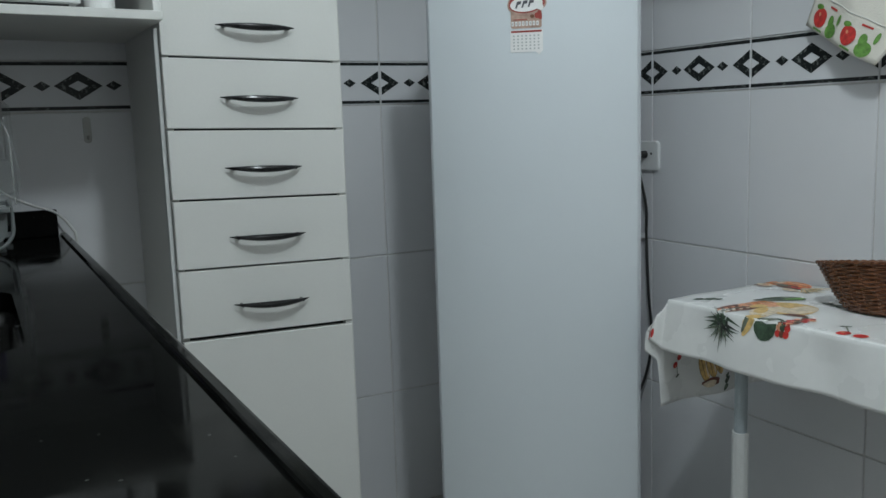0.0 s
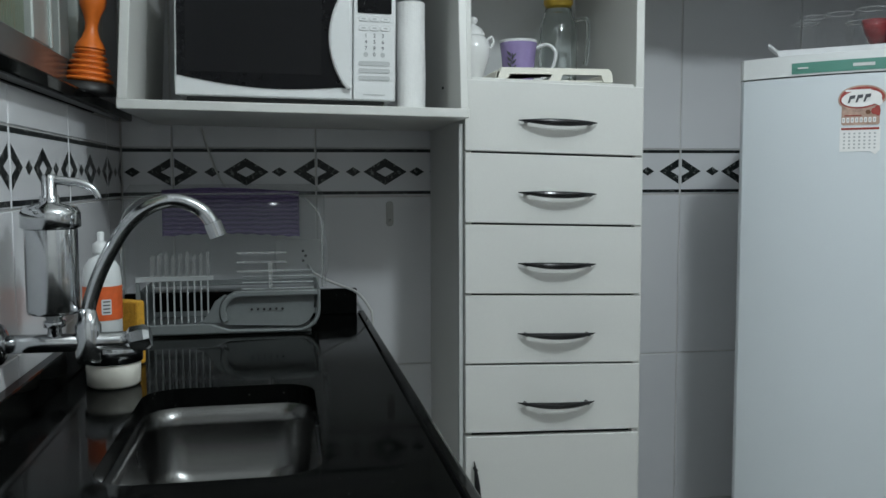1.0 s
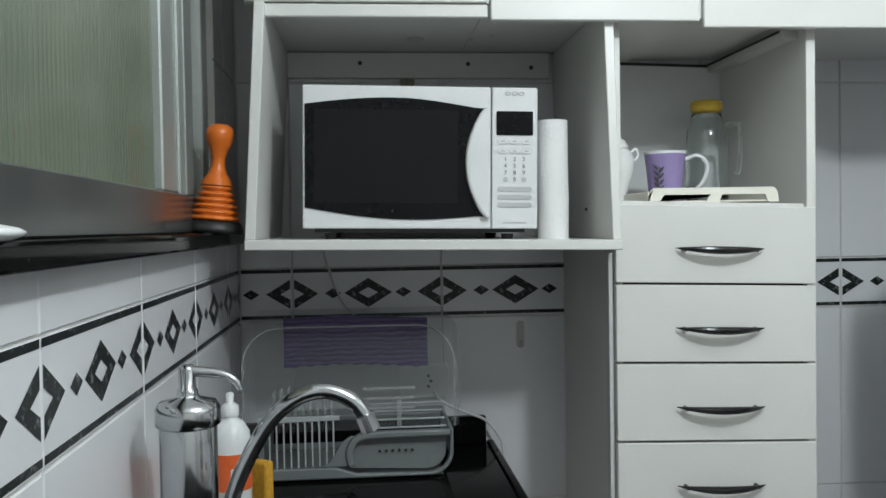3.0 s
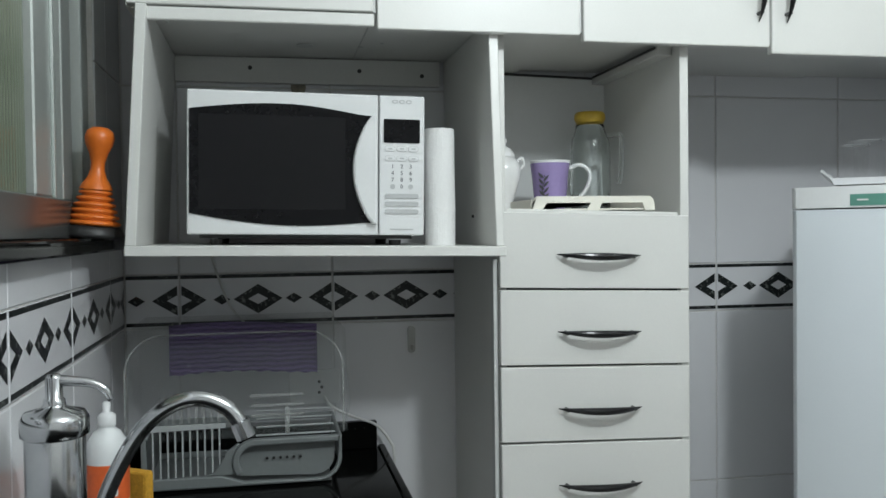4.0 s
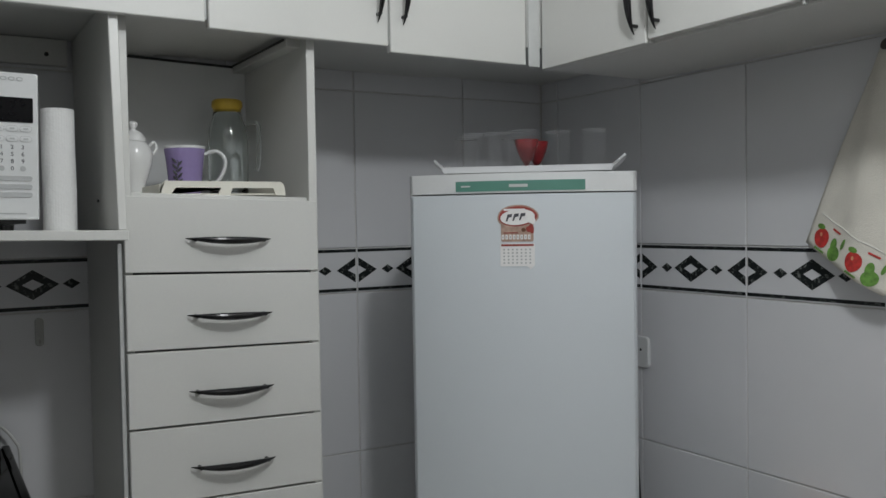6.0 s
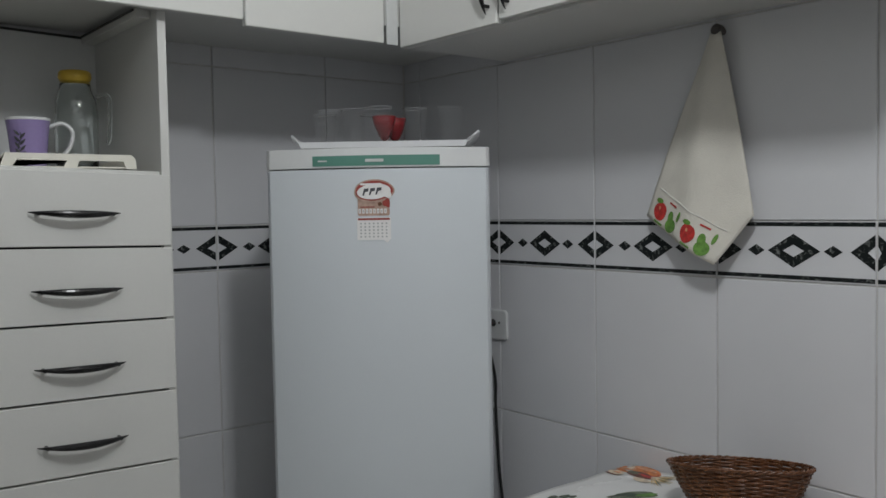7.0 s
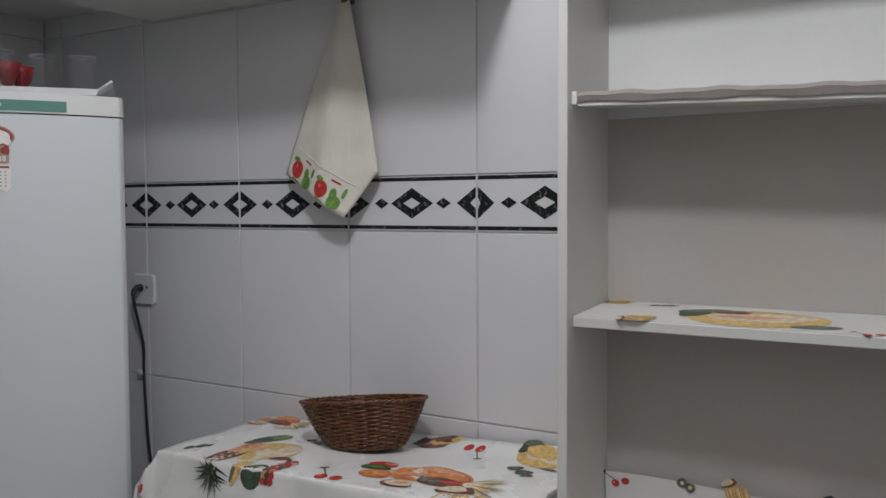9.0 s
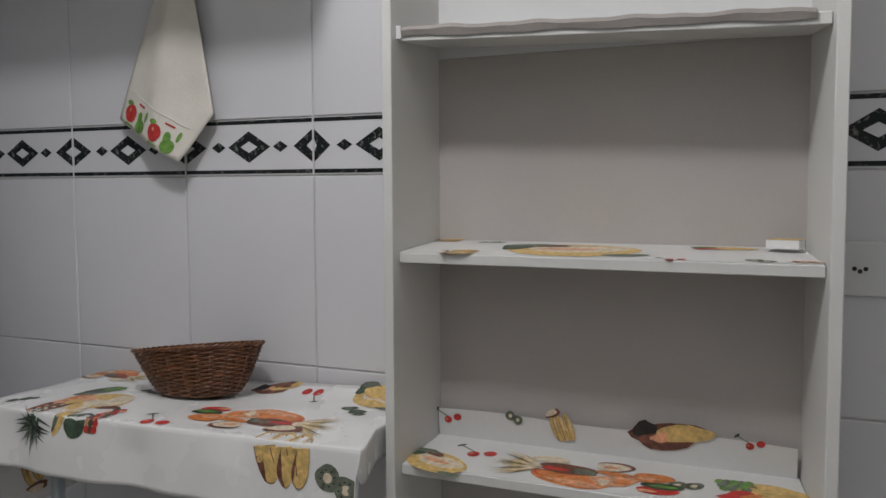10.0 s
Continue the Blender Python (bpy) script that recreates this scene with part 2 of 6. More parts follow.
wall_back = tagged(part("wall_north", boxed((-T, 0.0035, 0), (XR + T, T, ZC)), M_GROUT), "wall behind white glazed tiles with grey joints", "wall", kind="structure")
wall_right = tagged(part("wall_east", boxed((XR + 0.0035, YS, 0), (XR + T, 0.0035, ZC)), M_GROUT), "wall behind white glazed tiles with grey joints", "wall", kind="structure")
bm = bmesh.new()
for lo, hi in (((-T, YS, 0), (-0.0035, 0.0035, WZ0)), ((-T, YS, WZ1), (-0.0035, 0.0035, ZC)),
               ((-T, WY1, WZ0), (-0.0035, 0.0035, WZ1)), ((-T, YS, WZ0), (-0.0035, WY0, WZ1))):
    boxed(lo, hi, bm=bm)
wall_left = tagged(part("wall_west", bm, M_GROUT), "tiled wall with a window opening over the sink", "wall", kind="structure")
tagged(part("wall_south", boxed((-T, YS - T, 0), (XR + T, YS, ZC)), M_PLASTER), "plain pale painted wall", "wall", kind="structure")
tagged(part("floor", boxed((-T, YS - T, -0.1), (XR + T, T, 0)), M_FLOOR), "pale ceramic kitchen floor", "floor", kind="structure")
tagged(part("ceiling", boxed((-T, YS - T, ZC), (XR + T, T, ZC + 0.1)), M_PLASTER), "white painted ceiling", "ceiling", kind="structure")

# round ceiling lamp
lamp_body = empty("ceiling_lamp", pose(LAMP[0], LAMP[1], ZC), "round white ceiling lamp", "lamp")
part("base", lathe([(0, 0), (0.15, 0), (0.15, -0.03), (0.14, -0.04), (0.0, -0.04)], 40), M_WHITE, lamp_body)
part("diffuser", lathe([(0.125, -0.04), (0.12, -0.06), (0.0, -0.07)], 40), glow("lamp_diffuser", (1, 0.98, 0.95), 6.0), lamp_body, "glowing white diffuser")


# ---- the cabinets ----
def handle_bow(length=0.168, rise=0.022):
    """A black bow handle along local x, its feet at z = 0, bowing out along z and slightly down."""
    pts = []
    for k in range(25):
        u = k / 24 * 2 - 1
        pts.append((u * length / 2, -0.003 * (1 - u * u) - 0.001, 0.006 + rise * (1 - u * u) ** 0.8))
    bm = tube(pts, 0.0082, 12, taper=lambda s: 0.12 + 0.88 * (1 - abs(2 * s - 1) ** 2.2), flat=0.85)
    for sx in (-1, 1):
        tube([(sx * length * 0.40, -0.003, 0), (sx * length * 0.40, -0.003, 0.016)], 0.004, 8, bm=bm)
    return bm


niche = empty("microwave_niche", pose(0.077, 0, 1.349), "open white laminate wall niche with a microwave in it", "cabinet")
NW, NH, ND = 0.656, 0.436, 0.476
part("bottom_board", boxed((0, -ND, 0), (NW, -0.002, 0.018), 0.0015), M_LAM, niche)
bm = boxed((0, -ND, 0.018), (0.018, -0.002, NH - 0.001), 0.0015)
for v in bm.verts:
    v.co.x += 0.023 * v.co.z / NH
    v.co.y += 0.016 * v.co.z / NH if v.co.y < -0.2 else 0
part("side_board", bm, M_LAM, niche)
bm = boxed((NW - 0.018, -ND, 0.018), (NW, -0.002, NH), 0.0015)
for v in bm.verts:
    if v.co.x < NW - 0.01:
        v.co.x += 0.003 * (1 - v.co.z / NH)
    v.co.y += 0.010 + 0.037 * v.co.z / NH if v.co.y < -0.2 else 0
part("side_board", bm, M_LAM, niche)
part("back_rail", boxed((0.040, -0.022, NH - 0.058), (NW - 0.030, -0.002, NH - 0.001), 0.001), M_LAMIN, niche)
for hx, hz in ((0.20, 0.411), (0.441, 0.409), (0.584, 0.401)):
    part("screw_cap", tube([(hx, -0.022, hz), (hx, -0.0245, hz)], 0.0048, 12), M_RUBBER, niche)
for hx, hy, r in ((0.315, -0.16, 0.018), (0.43, -0.16, 0.006), (0.06, -0.33, 0.003), (0.47, -0.2, 0.004)):
    part("screw_cap", tube([(hx, hy, NH - 0.001), (hx, hy, NH - 0.0025)], r, 14), M_EDGE, niche)
part("screw_cap", tube([(NW - 0.019, -0.30, 0.075), (NW - 0.0225, -0.30, 0.075)], 0.003, 8), M_RUBBER, niche)
part("wall_socket_hole", tube([(0.305, -0.001, 0.372), (0.305, -0.006, 0.372)], 0.017, 18), paint("aged_cap", (0.22, 0.2, 0.15), 0.6, vary=0.4, scale=80), niche)

TX0, TX1, TD = 0.735, 1.121, 0.400
tower = empty("drawer_tower", pose(TX0, 0, 0), "tall white laminate cabinet with five drawers and an open compartment", "cabinet")
TW = TX1 - TX0
part("side_board", boxed((0, -TD, 0.05), (0.018, -0.002, 1.7695), 0.001), M_LAM, tower)
part("side_board", boxed((TW - 0.018, -TD - 0.012, 0.05), (TW, -0.002, 1.7695), 0.001), M_LAM, tower)
part("back_board", boxed((0.018, -0.02, 0.05), (TW - 0.018, -0.006, 1.7695)), M_WHITE, tower)
part("shelf_board", boxed((0.018, -TD, 1.424), (TW - 0.018, -0.02, 1.441), 0.001), M_LAM, tower)
part("plinth", boxed((0.01, -TD + 0.03, 0.0), (TW - 0.01, -0.03, 0.05)), M_LAM, tower)
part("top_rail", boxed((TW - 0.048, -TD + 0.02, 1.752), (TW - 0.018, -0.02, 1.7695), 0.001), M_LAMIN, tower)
part("top_panel", boxed((0.0185, -TD + 0.001, 1.7705), (0.1495, -0.003, 1.7855), 0.0005), M_LAM, tower)
part("seam", boxed((0.019, -0.0225, 1.7635), (TW - 0.0485, -0.0203, 1.7692)), M_RUBBER, tower)
part("seam", boxed((TW - 0.0515, -TD + 0.03, 1.7655), (TW - 0.0485, -0.023, 1.7692)), M_RUBBER, tower)
part("edge_strip", boxed((-0.009, -TD - 0.004, 0.05), (-0.001, -TD + 0.016, 1.345), 0.001), M_EDGE, tower)
# Near-black sheet added behind the fronts as the shade in the drawer gaps.
part("dust_gap", boxed((0.018, -TD + 0.004, 0.06), (TW - 0.018, -TD + 0.012, 1.424)), paint("drawer_gap_shade", (0.03, 0.03, 0.03), 0.8), tower)
ZD = [1.434, 1.287, 1.141, 0.995, 0.849, 0.703]
for z1, z0 in zip(ZD, ZD[1:]):
    d = part("drawer_front", boxed((0.001, -TD - 0.018, z0 + 0.0042), (TW - 0.004, -TD, z1), 0.0014), M_LAM, tower)
    h = part("handle", handle_bow(), M_BLACKP, d, "black bow-shaped handle")
    h.matrix_local = axes((0.195, -TD - 0.018, (z0 + z1) / 2 - 0.004), (1, 0, 0), (0, 0, 1))
d = part("door", boxed((0.001, -TD - 0.018, 0.06), (TW - 0.004, -TD, 0.699), 0.0018), M_LAM, tower)
h = part("handle", handle_bow(), M_BLACKP, d, "black bow-shaped handle")
h.matrix_local = axes((0.017, -TD - 0.018, 0.565), (0, 0, 1), (-1, 0, 0))

settle(tower, 0.028, -0.12)
# the niche's bottom board rises to the wall; its sides follow
for ob in niche.children:
    for v in ob.data.vertices:
        v.co.z += 0.011 * (1 - v.co.x / NW) * max(0.0, 1 - v.co.z / NH)

# wall cabinets over the back wall and the right wall
ZU, ZUT, UD = 1.771, 2.32, 0.430


def wall_cabinet(name, m, width, depth, doors, label, low=0.0):
    """Local x along the wall, -y into the room, z up from the underside. doors: (x0, x1, side of the handle, lift of the lower edge)."""
    c = empty("wall_cabinet", m, label, "cabinet", "wall cabinets")
    part("body", boxed((0, -depth, 0), (width, -0.002, ZUT - ZU), 0.001), M_LAM, c)
    for x0, x1, side, lift in doors:
        d = part("door", boxed((x0 + 0.003, -depth - 0.02, lift), (x1 - 0.003, -depth - 0.001, ZUT - ZU), 0.0018), M_LAM, c)
        if side:
            hx = x0 + 0.03 if side < 0 else x1 - 0.03
            h = part("handle", handle_bow(), M_BLACKP, d, "black bow-shaped handle")
            h.matrix_local = axes((hx, -depth - 0.02, 0.105), (0, 0, 1), (-1, 0, 0))
        part("edge_strip", boxed((x1 - 0.0025, -depth - 0.012, min(lift + 0.006, 0.0)), (x1 + 0.0025, -depth - 0.001, ZUT - ZU), 0.0005), M_EDGE, c)
    return c


wall_cabinet("a", pose(0.08, 0, 1.786), 0.424, UD, [(0.0, 0.424, 0, 0.0)], "white laminate wall cabinet with a lift-up door")
part("edge_strip", boxed((0.10, -0.446, 1.761), (0.503, -0.433, 1.7835), 0.002), M_LAM, niche).matrix_parent_inverse = niche.matrix_world.inverted()
cab_b = wall_cabinet("b", pose(0.505, 0, 1.786), 0.384, UD, [(0, 0.384, 0, -0.030)], "white laminate wall cabinet with a glazed door")
part("glass_strip", boxed((0.16, -UD - 0.022, 0.055), (0.34, -UD - 0.019, 0.3), 0.001), paint("dark_pane", (0.1, 0.12, 0.11), 0.08), cab_b)
wall_cabinet("c", pose(0.89, 0, ZU), 0.746, UD, [(0, 0.386, 1, -0.026), (0.386, 0.746, -1, -0.038)], "white laminate wall cabinet with two doors and black handles")
wall_cabinet("d", axes((XR, -0.456, 1.724), (0, -1, 0), (1, 0, 0)), 1.070, XR - 1.692, [(0.0, 0.345, 1, 0.000), (0.345, 0.70, -1, 0.006), (0.70, 1.070, 1, 0.010)], "white laminate wall cabinet with black handles")
corner = empty("wall_cabinet", pose(0, 0, 0), "white laminate corner wall cabinet", "cabinet", "wall cabinets")
part("body", boxed((1.638, -0.450, ZU + 0.004), (XR - 0.002, -0.002, ZUT), 0.001), M_LAM, corner)
part("corner_post", boxed((1.638, -0.455, 1.730), (1.670, -0.4505, ZUT), 0.001), M_EDGE, corner)


# ---- sink counter ----
CX, CY1, CZ = 0.567, -2.9, 0.90
SX0, SX1, SY0, SY1 = 0.155, 0.415, -1.185, -0.738
counter = empty("sink_counter", pose(0, 0, 0), "polished black granite counter with a steel sink let into it", "counter")


def slab_with_hole(lo, hi, hole, r, z0, z1):
    """A slab with a rounded opening through it."""
    bm = bmesh.new()
    inner = round_rect(hole[1] - hole[0], hole[3] - hole[2], r, 6, (hole[0] + hole[1]) / 2, (hole[2] + hole[3]) / 2)
    n = len(inner)
    cx, cy = (hole[0] + hole[1]) / 2, (hole[2] + hole[3]) / 2
    outer = []
    for x, y in inner:
        dx, dy = x - cx, y - cy
        s = min((hi[0] - cx) / dx if dx > 1e-9 else (lo[0] - cx) / dx if dx < -1e-9 else 1e9, (hi[1] - cy) / dy if dy > 1e-9 else (lo[1] - cy) / dy if dy < -1e-9 else 1e9)
        outer.append((cx + dx * s, cy + dy * s))
    corners = [(hi[0], hi[1]), (lo[0], hi[1]), (lo[0], lo[1]), (hi[0], lo[1])]
    for c in corners:
        k = min(range(n), key=lambda i: (outer[i][0] - c[0]) ** 2 + (outer[i][1] - c[1]) ** 2)
        outer[k] = c
    rows = []
    for ring, z in ((outer, z0), (outer, z1), (inner, z1), (inner, z0)):
        rows.append([bm.verts.new((x, y, z)) for x, y in ring])
    for a, b in zip(rows, rows[1:] + rows[:1]):
        for k in range(n):
            bm.faces.new((a[k], a[(k + 1) % n], b[(k + 1) % n], b[k]))
    bmesh.ops.recalc_face_normals(bm, faces=bm.faces[:])
    return bm


bm = slab_with_hole((0.001, -1.40), (CX - 0.018, -0.52), (SX0, SX1, SY0, SY1), 0.055, CZ - 0.03, CZ)
boxed((0.001, -0.52, CZ - 0.03), (CX - 0.018, -0.001, CZ), bm=bm)
boxed((0.001, CY1, CZ - 0.03), (CX - 0.018, -1.40, CZ), bm=bm)
part("slab", bm, M_GRANITE, counter)
part("front_rim", boxed((CX - 0.018, CY1, CZ - 0.045), (CX, -0.001, CZ + 0.006), 0.0055, seg=3), M_GRANITE, counter, "raised rounded granite rim")
part("backsplash", boxed((0.002, -0.02, CZ + 0.0005), (CX - 0.02, -0.001, CZ + 0.063), 0.002), M_GRANITE, counter)

part("backsplash", boxed((0.001, CY1, CZ + 0.0005), (0.020, -0.0205, CZ + 0.053), 0.002), M_GRANITE, counter)


def basin():
    bm = bmesh.new()
    rings = []
    for inset, z, r in ((-0.012, CZ - 0.0305, 0.06), (0.003, CZ - 0.0305, 0.052), (0.006, CZ - 0.06, 0.05), (0.014, CZ - 0.125, 0.05), (0.03, CZ - 0.15, 0.05), (0.06, CZ - 0.158, 0.04), (0.11, CZ - 0.16, 0.015)):
        o = round_rect(SX1 - SX0 - 2 * inset, SY1 - SY0 - 2 * inset, r, 6, (SX0 + SX1) / 2, (SY0 + SY1) / 2)
        rings.append([bm.verts.new((x, y, z)) for x, y in o])
    for a, b in zip(rings, rings[1:]):
        for k in range(len(a)):
            bm.faces.new((a[k], a[(k + 1) % len(a)], b[(k + 1) % len(a)], b[k]))
    bm.faces.new(rings[-1])
    bmesh.ops.recalc_face_normals(bm, faces=bm.faces[:])
    return bm


part("basin", basin(), M_STEEL, counter, "stainless steel basin", smooth=True)
part("drain", lathe([(0.0, 0.001), (0.012, 0.002), (0.028, 0.004), (0.034, 0.0)], 24, center=((SX0 + SX1) / 2, (SY0 + SY1) / 2, CZ - 0.1595)), M_CHROME, counter, smooth=True)
tagged(part("counter_base", boxed((0.002, CY1, 0.0), (0.51, -0.002, CZ - 0.19), 0.002), M_LAM), "white cabinet base under the sink counter", "cabinet", kind="structure")
tagged(part("counter_upstand", boxed((0.48, CY1, CZ - 0.19), (0.51, -0.002, CZ - 0.031), 0.001), M_LAM), "white cabinet front under the sink counter", "cabinet", kind="structure")


# ---- fridge in the corner ----
FA = Vector((1.313, -0.463, 0))
FB = Vector((1.677, -0.763, 0))
FW = (FB - FA).length
fu = (FB - FA).normalized()
fn = Vector((fu.y, -fu.x, 0)) * 1.0       # out of the face, into the room
if fn.y > 0:
    fn = -fn
fridge = empty("fridge", axes(FA, fu, -fn), "white one-door fridge with a bowed front standing askew in the corner", "fridge")
FH = 1.470


def bowed(x0, x1, y0, z0, z1, bow, n=110, r=0.012):
    """A block whose front (local -y) bows out; used for the door and its cap."""
    out = [(x1, y0)]
    out.append((x0, y0))
    for k in range(n + 1):
        u = k / n
        x = x0 + (x1 - x0) * u
        c = 1 - (2 * u - 1) ** 2
        e = min(1.0, min(u, 1 - u) / 0.018)
        out.append((x, -bow * c - r * math.sin(e * math.pi / 2)))
    bm = prism(out, z1 - z0, Matrix.Translation((0, 0, z0)))
    return bm


part("cabinet_body", boxed((0.008, 0.055, 0.03), (FW - 0.008, 0.40, FH - 0.012), 0.008, seg=2), M_FRIDGE, fridge)
door = part("door", bowed(0, FW, 0.05, 0.06, FH - 0.043, 0.045), M_FRIDGE, fridge)
part("top_cap", bowed(-0.001, FW + 0.001, 0.05, FH - 0.040, FH, 0.047), M_WHITE, fridge)
part("door_gasket", boxed((0.012, 0.0485, 0.07), (FW - 0.012, 0.0555, FH - 0.05)), M_EDGE, fridge)
part("plinth", boxed((0.02, 0.06, 0.0), (FW - 0.02, 0.38, 0.03)), M_RUBBER, fridge)
out = []
for k in range(15):
    u = 0.22 + 0.56 * k / 14
    out.append((FW * u, -0.047 * (1 - (2 * u - 1) ** 2) - 0.0135))
for k in range(14, -1, -1):
    u = 0.22 + 0.56 * k / 14
    out.append((FW * u, -0.047 * (1 - (2 * u - 1) ** 2) - 0.011))
M_GREEN = paint("green_strip", (0.10, 0.25, 0.20), 0.35, vary=0.05)
strip = part("brand_strip", prism(out, 0.021, Matrix.Translation((0, 0, FH - 0.0365))), M_GREEN, fridge, "grey-green strip with small pale marks")
for u0, u1, h in ((0.245, 0.30, 0.003), (0.455, 0.535, 0.006)):
    part("mark", boxed((FW * u0, -0.0145 - 0.047 * (1 - (u0 + u1 - 1) ** 2), FH - 0.026 - h / 2), (FW * u1, -0.0125 - 0.047 * (1 - (u0 + u1 - 1) ** 2), FH - 0.026 + h / 2)), M_EDGE, strip)


# ---- shelf unit on the right wall ----
SFX, SYA, SYB = 1.822, -1.683, -2.396
SFS, RISE = SFX + 0.024, 0.07        # front of the shelves, and their slight rise to the back
unit = empty("shelf_unit", pose(0, 0, 0), "tall open white shelf unit with fruit-printed liners", "shelf")
part("side_board", boxed((SFX, SYA - 0.018, 0.0), (XR - 0.002, SYA, 2.0), 0.0015), M_LAM, unit)
bm = boxed((SFX, SYB, 0.0), (XR - 0.002, SYB + 0.018, 2.0), 0.0015)
for v in bm.verts:
    v.co.y += (v.co.x - SFX) * 0.20
part("side_board", bm, M_LAM, unit)
# White board below the upper shelf; the compartments' shade is put into its colour.
part("back_board", boxed((XR - 0.008, SYB + 0.045, 0.05), (XR - 0.002, SYA - 0.018, 1.4005)), paint("shaded_back", (0.455, 0.43, 0.405), 0.6, vary=0.05, scale=5, bump=0.1, bump_scale=200), unit, "white back board toned grey-brown for the shade between the shelves")
# Its upper stretch keeps the lit white.
part("back_board", boxed((XR - 0.008, SYB + 0.045, 1.4010), (XR - 0.002, SYA - 0.018, 1.98)), M_WHITE, unit)
SHELF_Z = [1.702, 1.416, 1.053, 0.682, 0.366]


def hang(z, y):
    """The loose upper shelf has slipped down at its far end."""
    return 0.012 - 0.026 * (SYA - y) / (SYA - SYB) if z == SHELF_Z[1] else 0.0


for z in SHELF_Z:
    bm = boxed((SFS, SYB + 0.019, z - 0.018), (XR - 0.009, SYA - 0.0185, z), 0.0015)
    for v in bm.verts:
        v.co.z += (v.co.x - SFS) * RISE + hang(z, v.co.y)
        if v.co.y < -2:
            v.co.y += (v.co.x - SFX) * 0.20
    part("shelf_board", bm, M_LAM, unit)
part("top_board", boxed((SFX, SYB + 0.018, 1.98), (XR - 0.002, SYA - 0.018, 1.998), 0.001), M_LAM, unit)


# ---- wall table ----
TBX0, TBX1, TBY0, TBY1, TBZ = 1.662, 2.008, -1.664, -0.875, 0.744


def askew(p):
    """The table stands a little askew: its front edge draws back towards the shelves, the corner passes before them."""
    u = min(1.0, max(0.0, (TBY1 - p.y) / (TBY1 - TBY0)))
    w = (TBX1 - p.x) / (TBX1 - TBX0)
    p.x += 0.042 * u * u * max(0.0, w)
    p.y -= 0.036 * u ** 4 * min(1.0, max(0.0, (1.815 - p.x) / 0.10))
    return p


table = empty("wall_table", pose(0, 0, 0), "narrow wall table under a printed tablecloth", "table")
bm = boxed((TBX0, TBY0, TBZ - 0.022), (TBX1, TBY1, TBZ), 0.003)
bmesh.ops.subdivide_edges(bm, edges=bm.edges[:], cuts=6, use_grid_fill=True)
for v in bm.verts:
    v.co = askew(v.co)
part("tabletop", bm, M_LAM, table)
for lx, ly in ((1.69, -1.045), (1.742, -1.600)):
    lg = part("leg", tube([(lx, ly, 0.02), (lx, ly, TBZ - 0.022)], 0.013, 14), M_GREY, table, smooth=False)
    part("foot_sleeve", tube([(lx, ly, 0.0), (lx, ly, 0.50)], 0.0165, 14), M_EDGE, lg)


# ---- window over the sink ----
def fluted_material():
    m, nt, b = nodes_of("fluted_glass")
    n, l = nt.nodes, nt.links
    tex = n.new("ShaderNodeTexCoord")
    no = n.new("ShaderNodeTexNoise")
    no.inputs["Scale"].default_value, no.inputs["Detail"].default_value = 4.0, 3
    l.new(tex.outputs["Object"], no.inputs["Vector"])
    mix = n.new("ShaderNodeMix")
    mix.data_type = "RGBA"
    mix.inputs["A"].default_value, mix.inputs["B"].default_value = (0.13, 0.175, 0.12, 1), (0.27, 0.28, 0.21, 1)
    l.new(no.outputs["Fac"], mix.inputs["Factor"])
    l.new(mix.outputs["Result"], b.inputs["Base Color"])
    b.inputs["Roughness"].default_value = 0.10
    b.inputs["Transmission Weight"].default_value = 0.35
    return m


window = empty("window_1", pose(0, 0, 0), "sliding aluminium window with greenish fluted glass", "window", kind="structure")
M_FLUTE = fluted_material()


def fluted(y0, y1, z0, z1, x, pitch=0.0125):
    bm = bmesh.new()
    n = int((y1 - y0) / pitch * 8)
    cols = []
    for k in range(n + 1):
        y = y0 + (y1 - y0) * k / n
        dx = 0.0034 * abs(math.cos(math.pi * (y - y0) / pitch)) ** 0.7 - 0.001 + 0.0004 * math.sin(y * 61)
        cols.append([bm.verts.new((x + dx, y, z0)), bm.verts.new((x + dx, y, z1)), bm.verts.new((x - 0.004, y, z1)), bm.verts.new((x - 0.004, y, z0))])
    for a, b in zip(cols, cols[1:]):
        for k in range(4):
            bm.faces.new((a[k], b[k], b[(k + 1) % 4], a[(k + 1) % 4]))
    bm.faces.new(cols[0][::-1])
    bm.faces.new(cols[-1])
    bmesh.ops.recalc_face_normals(bm, faces=bm.faces[:])
    return bm


fr = part("window_frame", boxed((-0.09, -0.335, 1.391), (-0.012, -0.2775, WZ1 - 0.001), 0.002), M_ALU, window)
part("window_frame", boxed((-0.09, WY0 + 0.001, 1.391), (-0.012, WY0 + 0.04, WZ1 - 0.001), 0.002), M_ALU, window)
part("window_frame", boxed((-0.09, WY0 + 0.041, WZ1 - 0.03), (-0.012, -0.336, WZ1 - 0.001), 0.002), M_ALU, window)
M_RAIL = paint("polished_rail", (0.15, 0.155, 0.15), 0.22, metal=0.6, vary=0.25, scale=5)
part("bottom_rail", boxed((-0.085, WY0 + 0.041, 1.391), (-0.014, -0.336, 1.455), 0.002), M_RAIL, window, "dull polished bottom rail")
sash = part("sash_stile", boxed((-0.06, -0.44, 1.4555), (-0.022, -0.372, WZ1 - 0.031), 0.002), M_ALU, window)
part("sash_stile", boxed((-0.04, -0.64, 1.4555), (-0.016, -0.525, WZ1 - 0.031), 0.003), M_ALU, window)
part("sash_bead", boxed((-0.016, -0.545, 1.4555), (-0.011, -0.537, WZ1 - 0.031), 0.001), M_ALU, window)
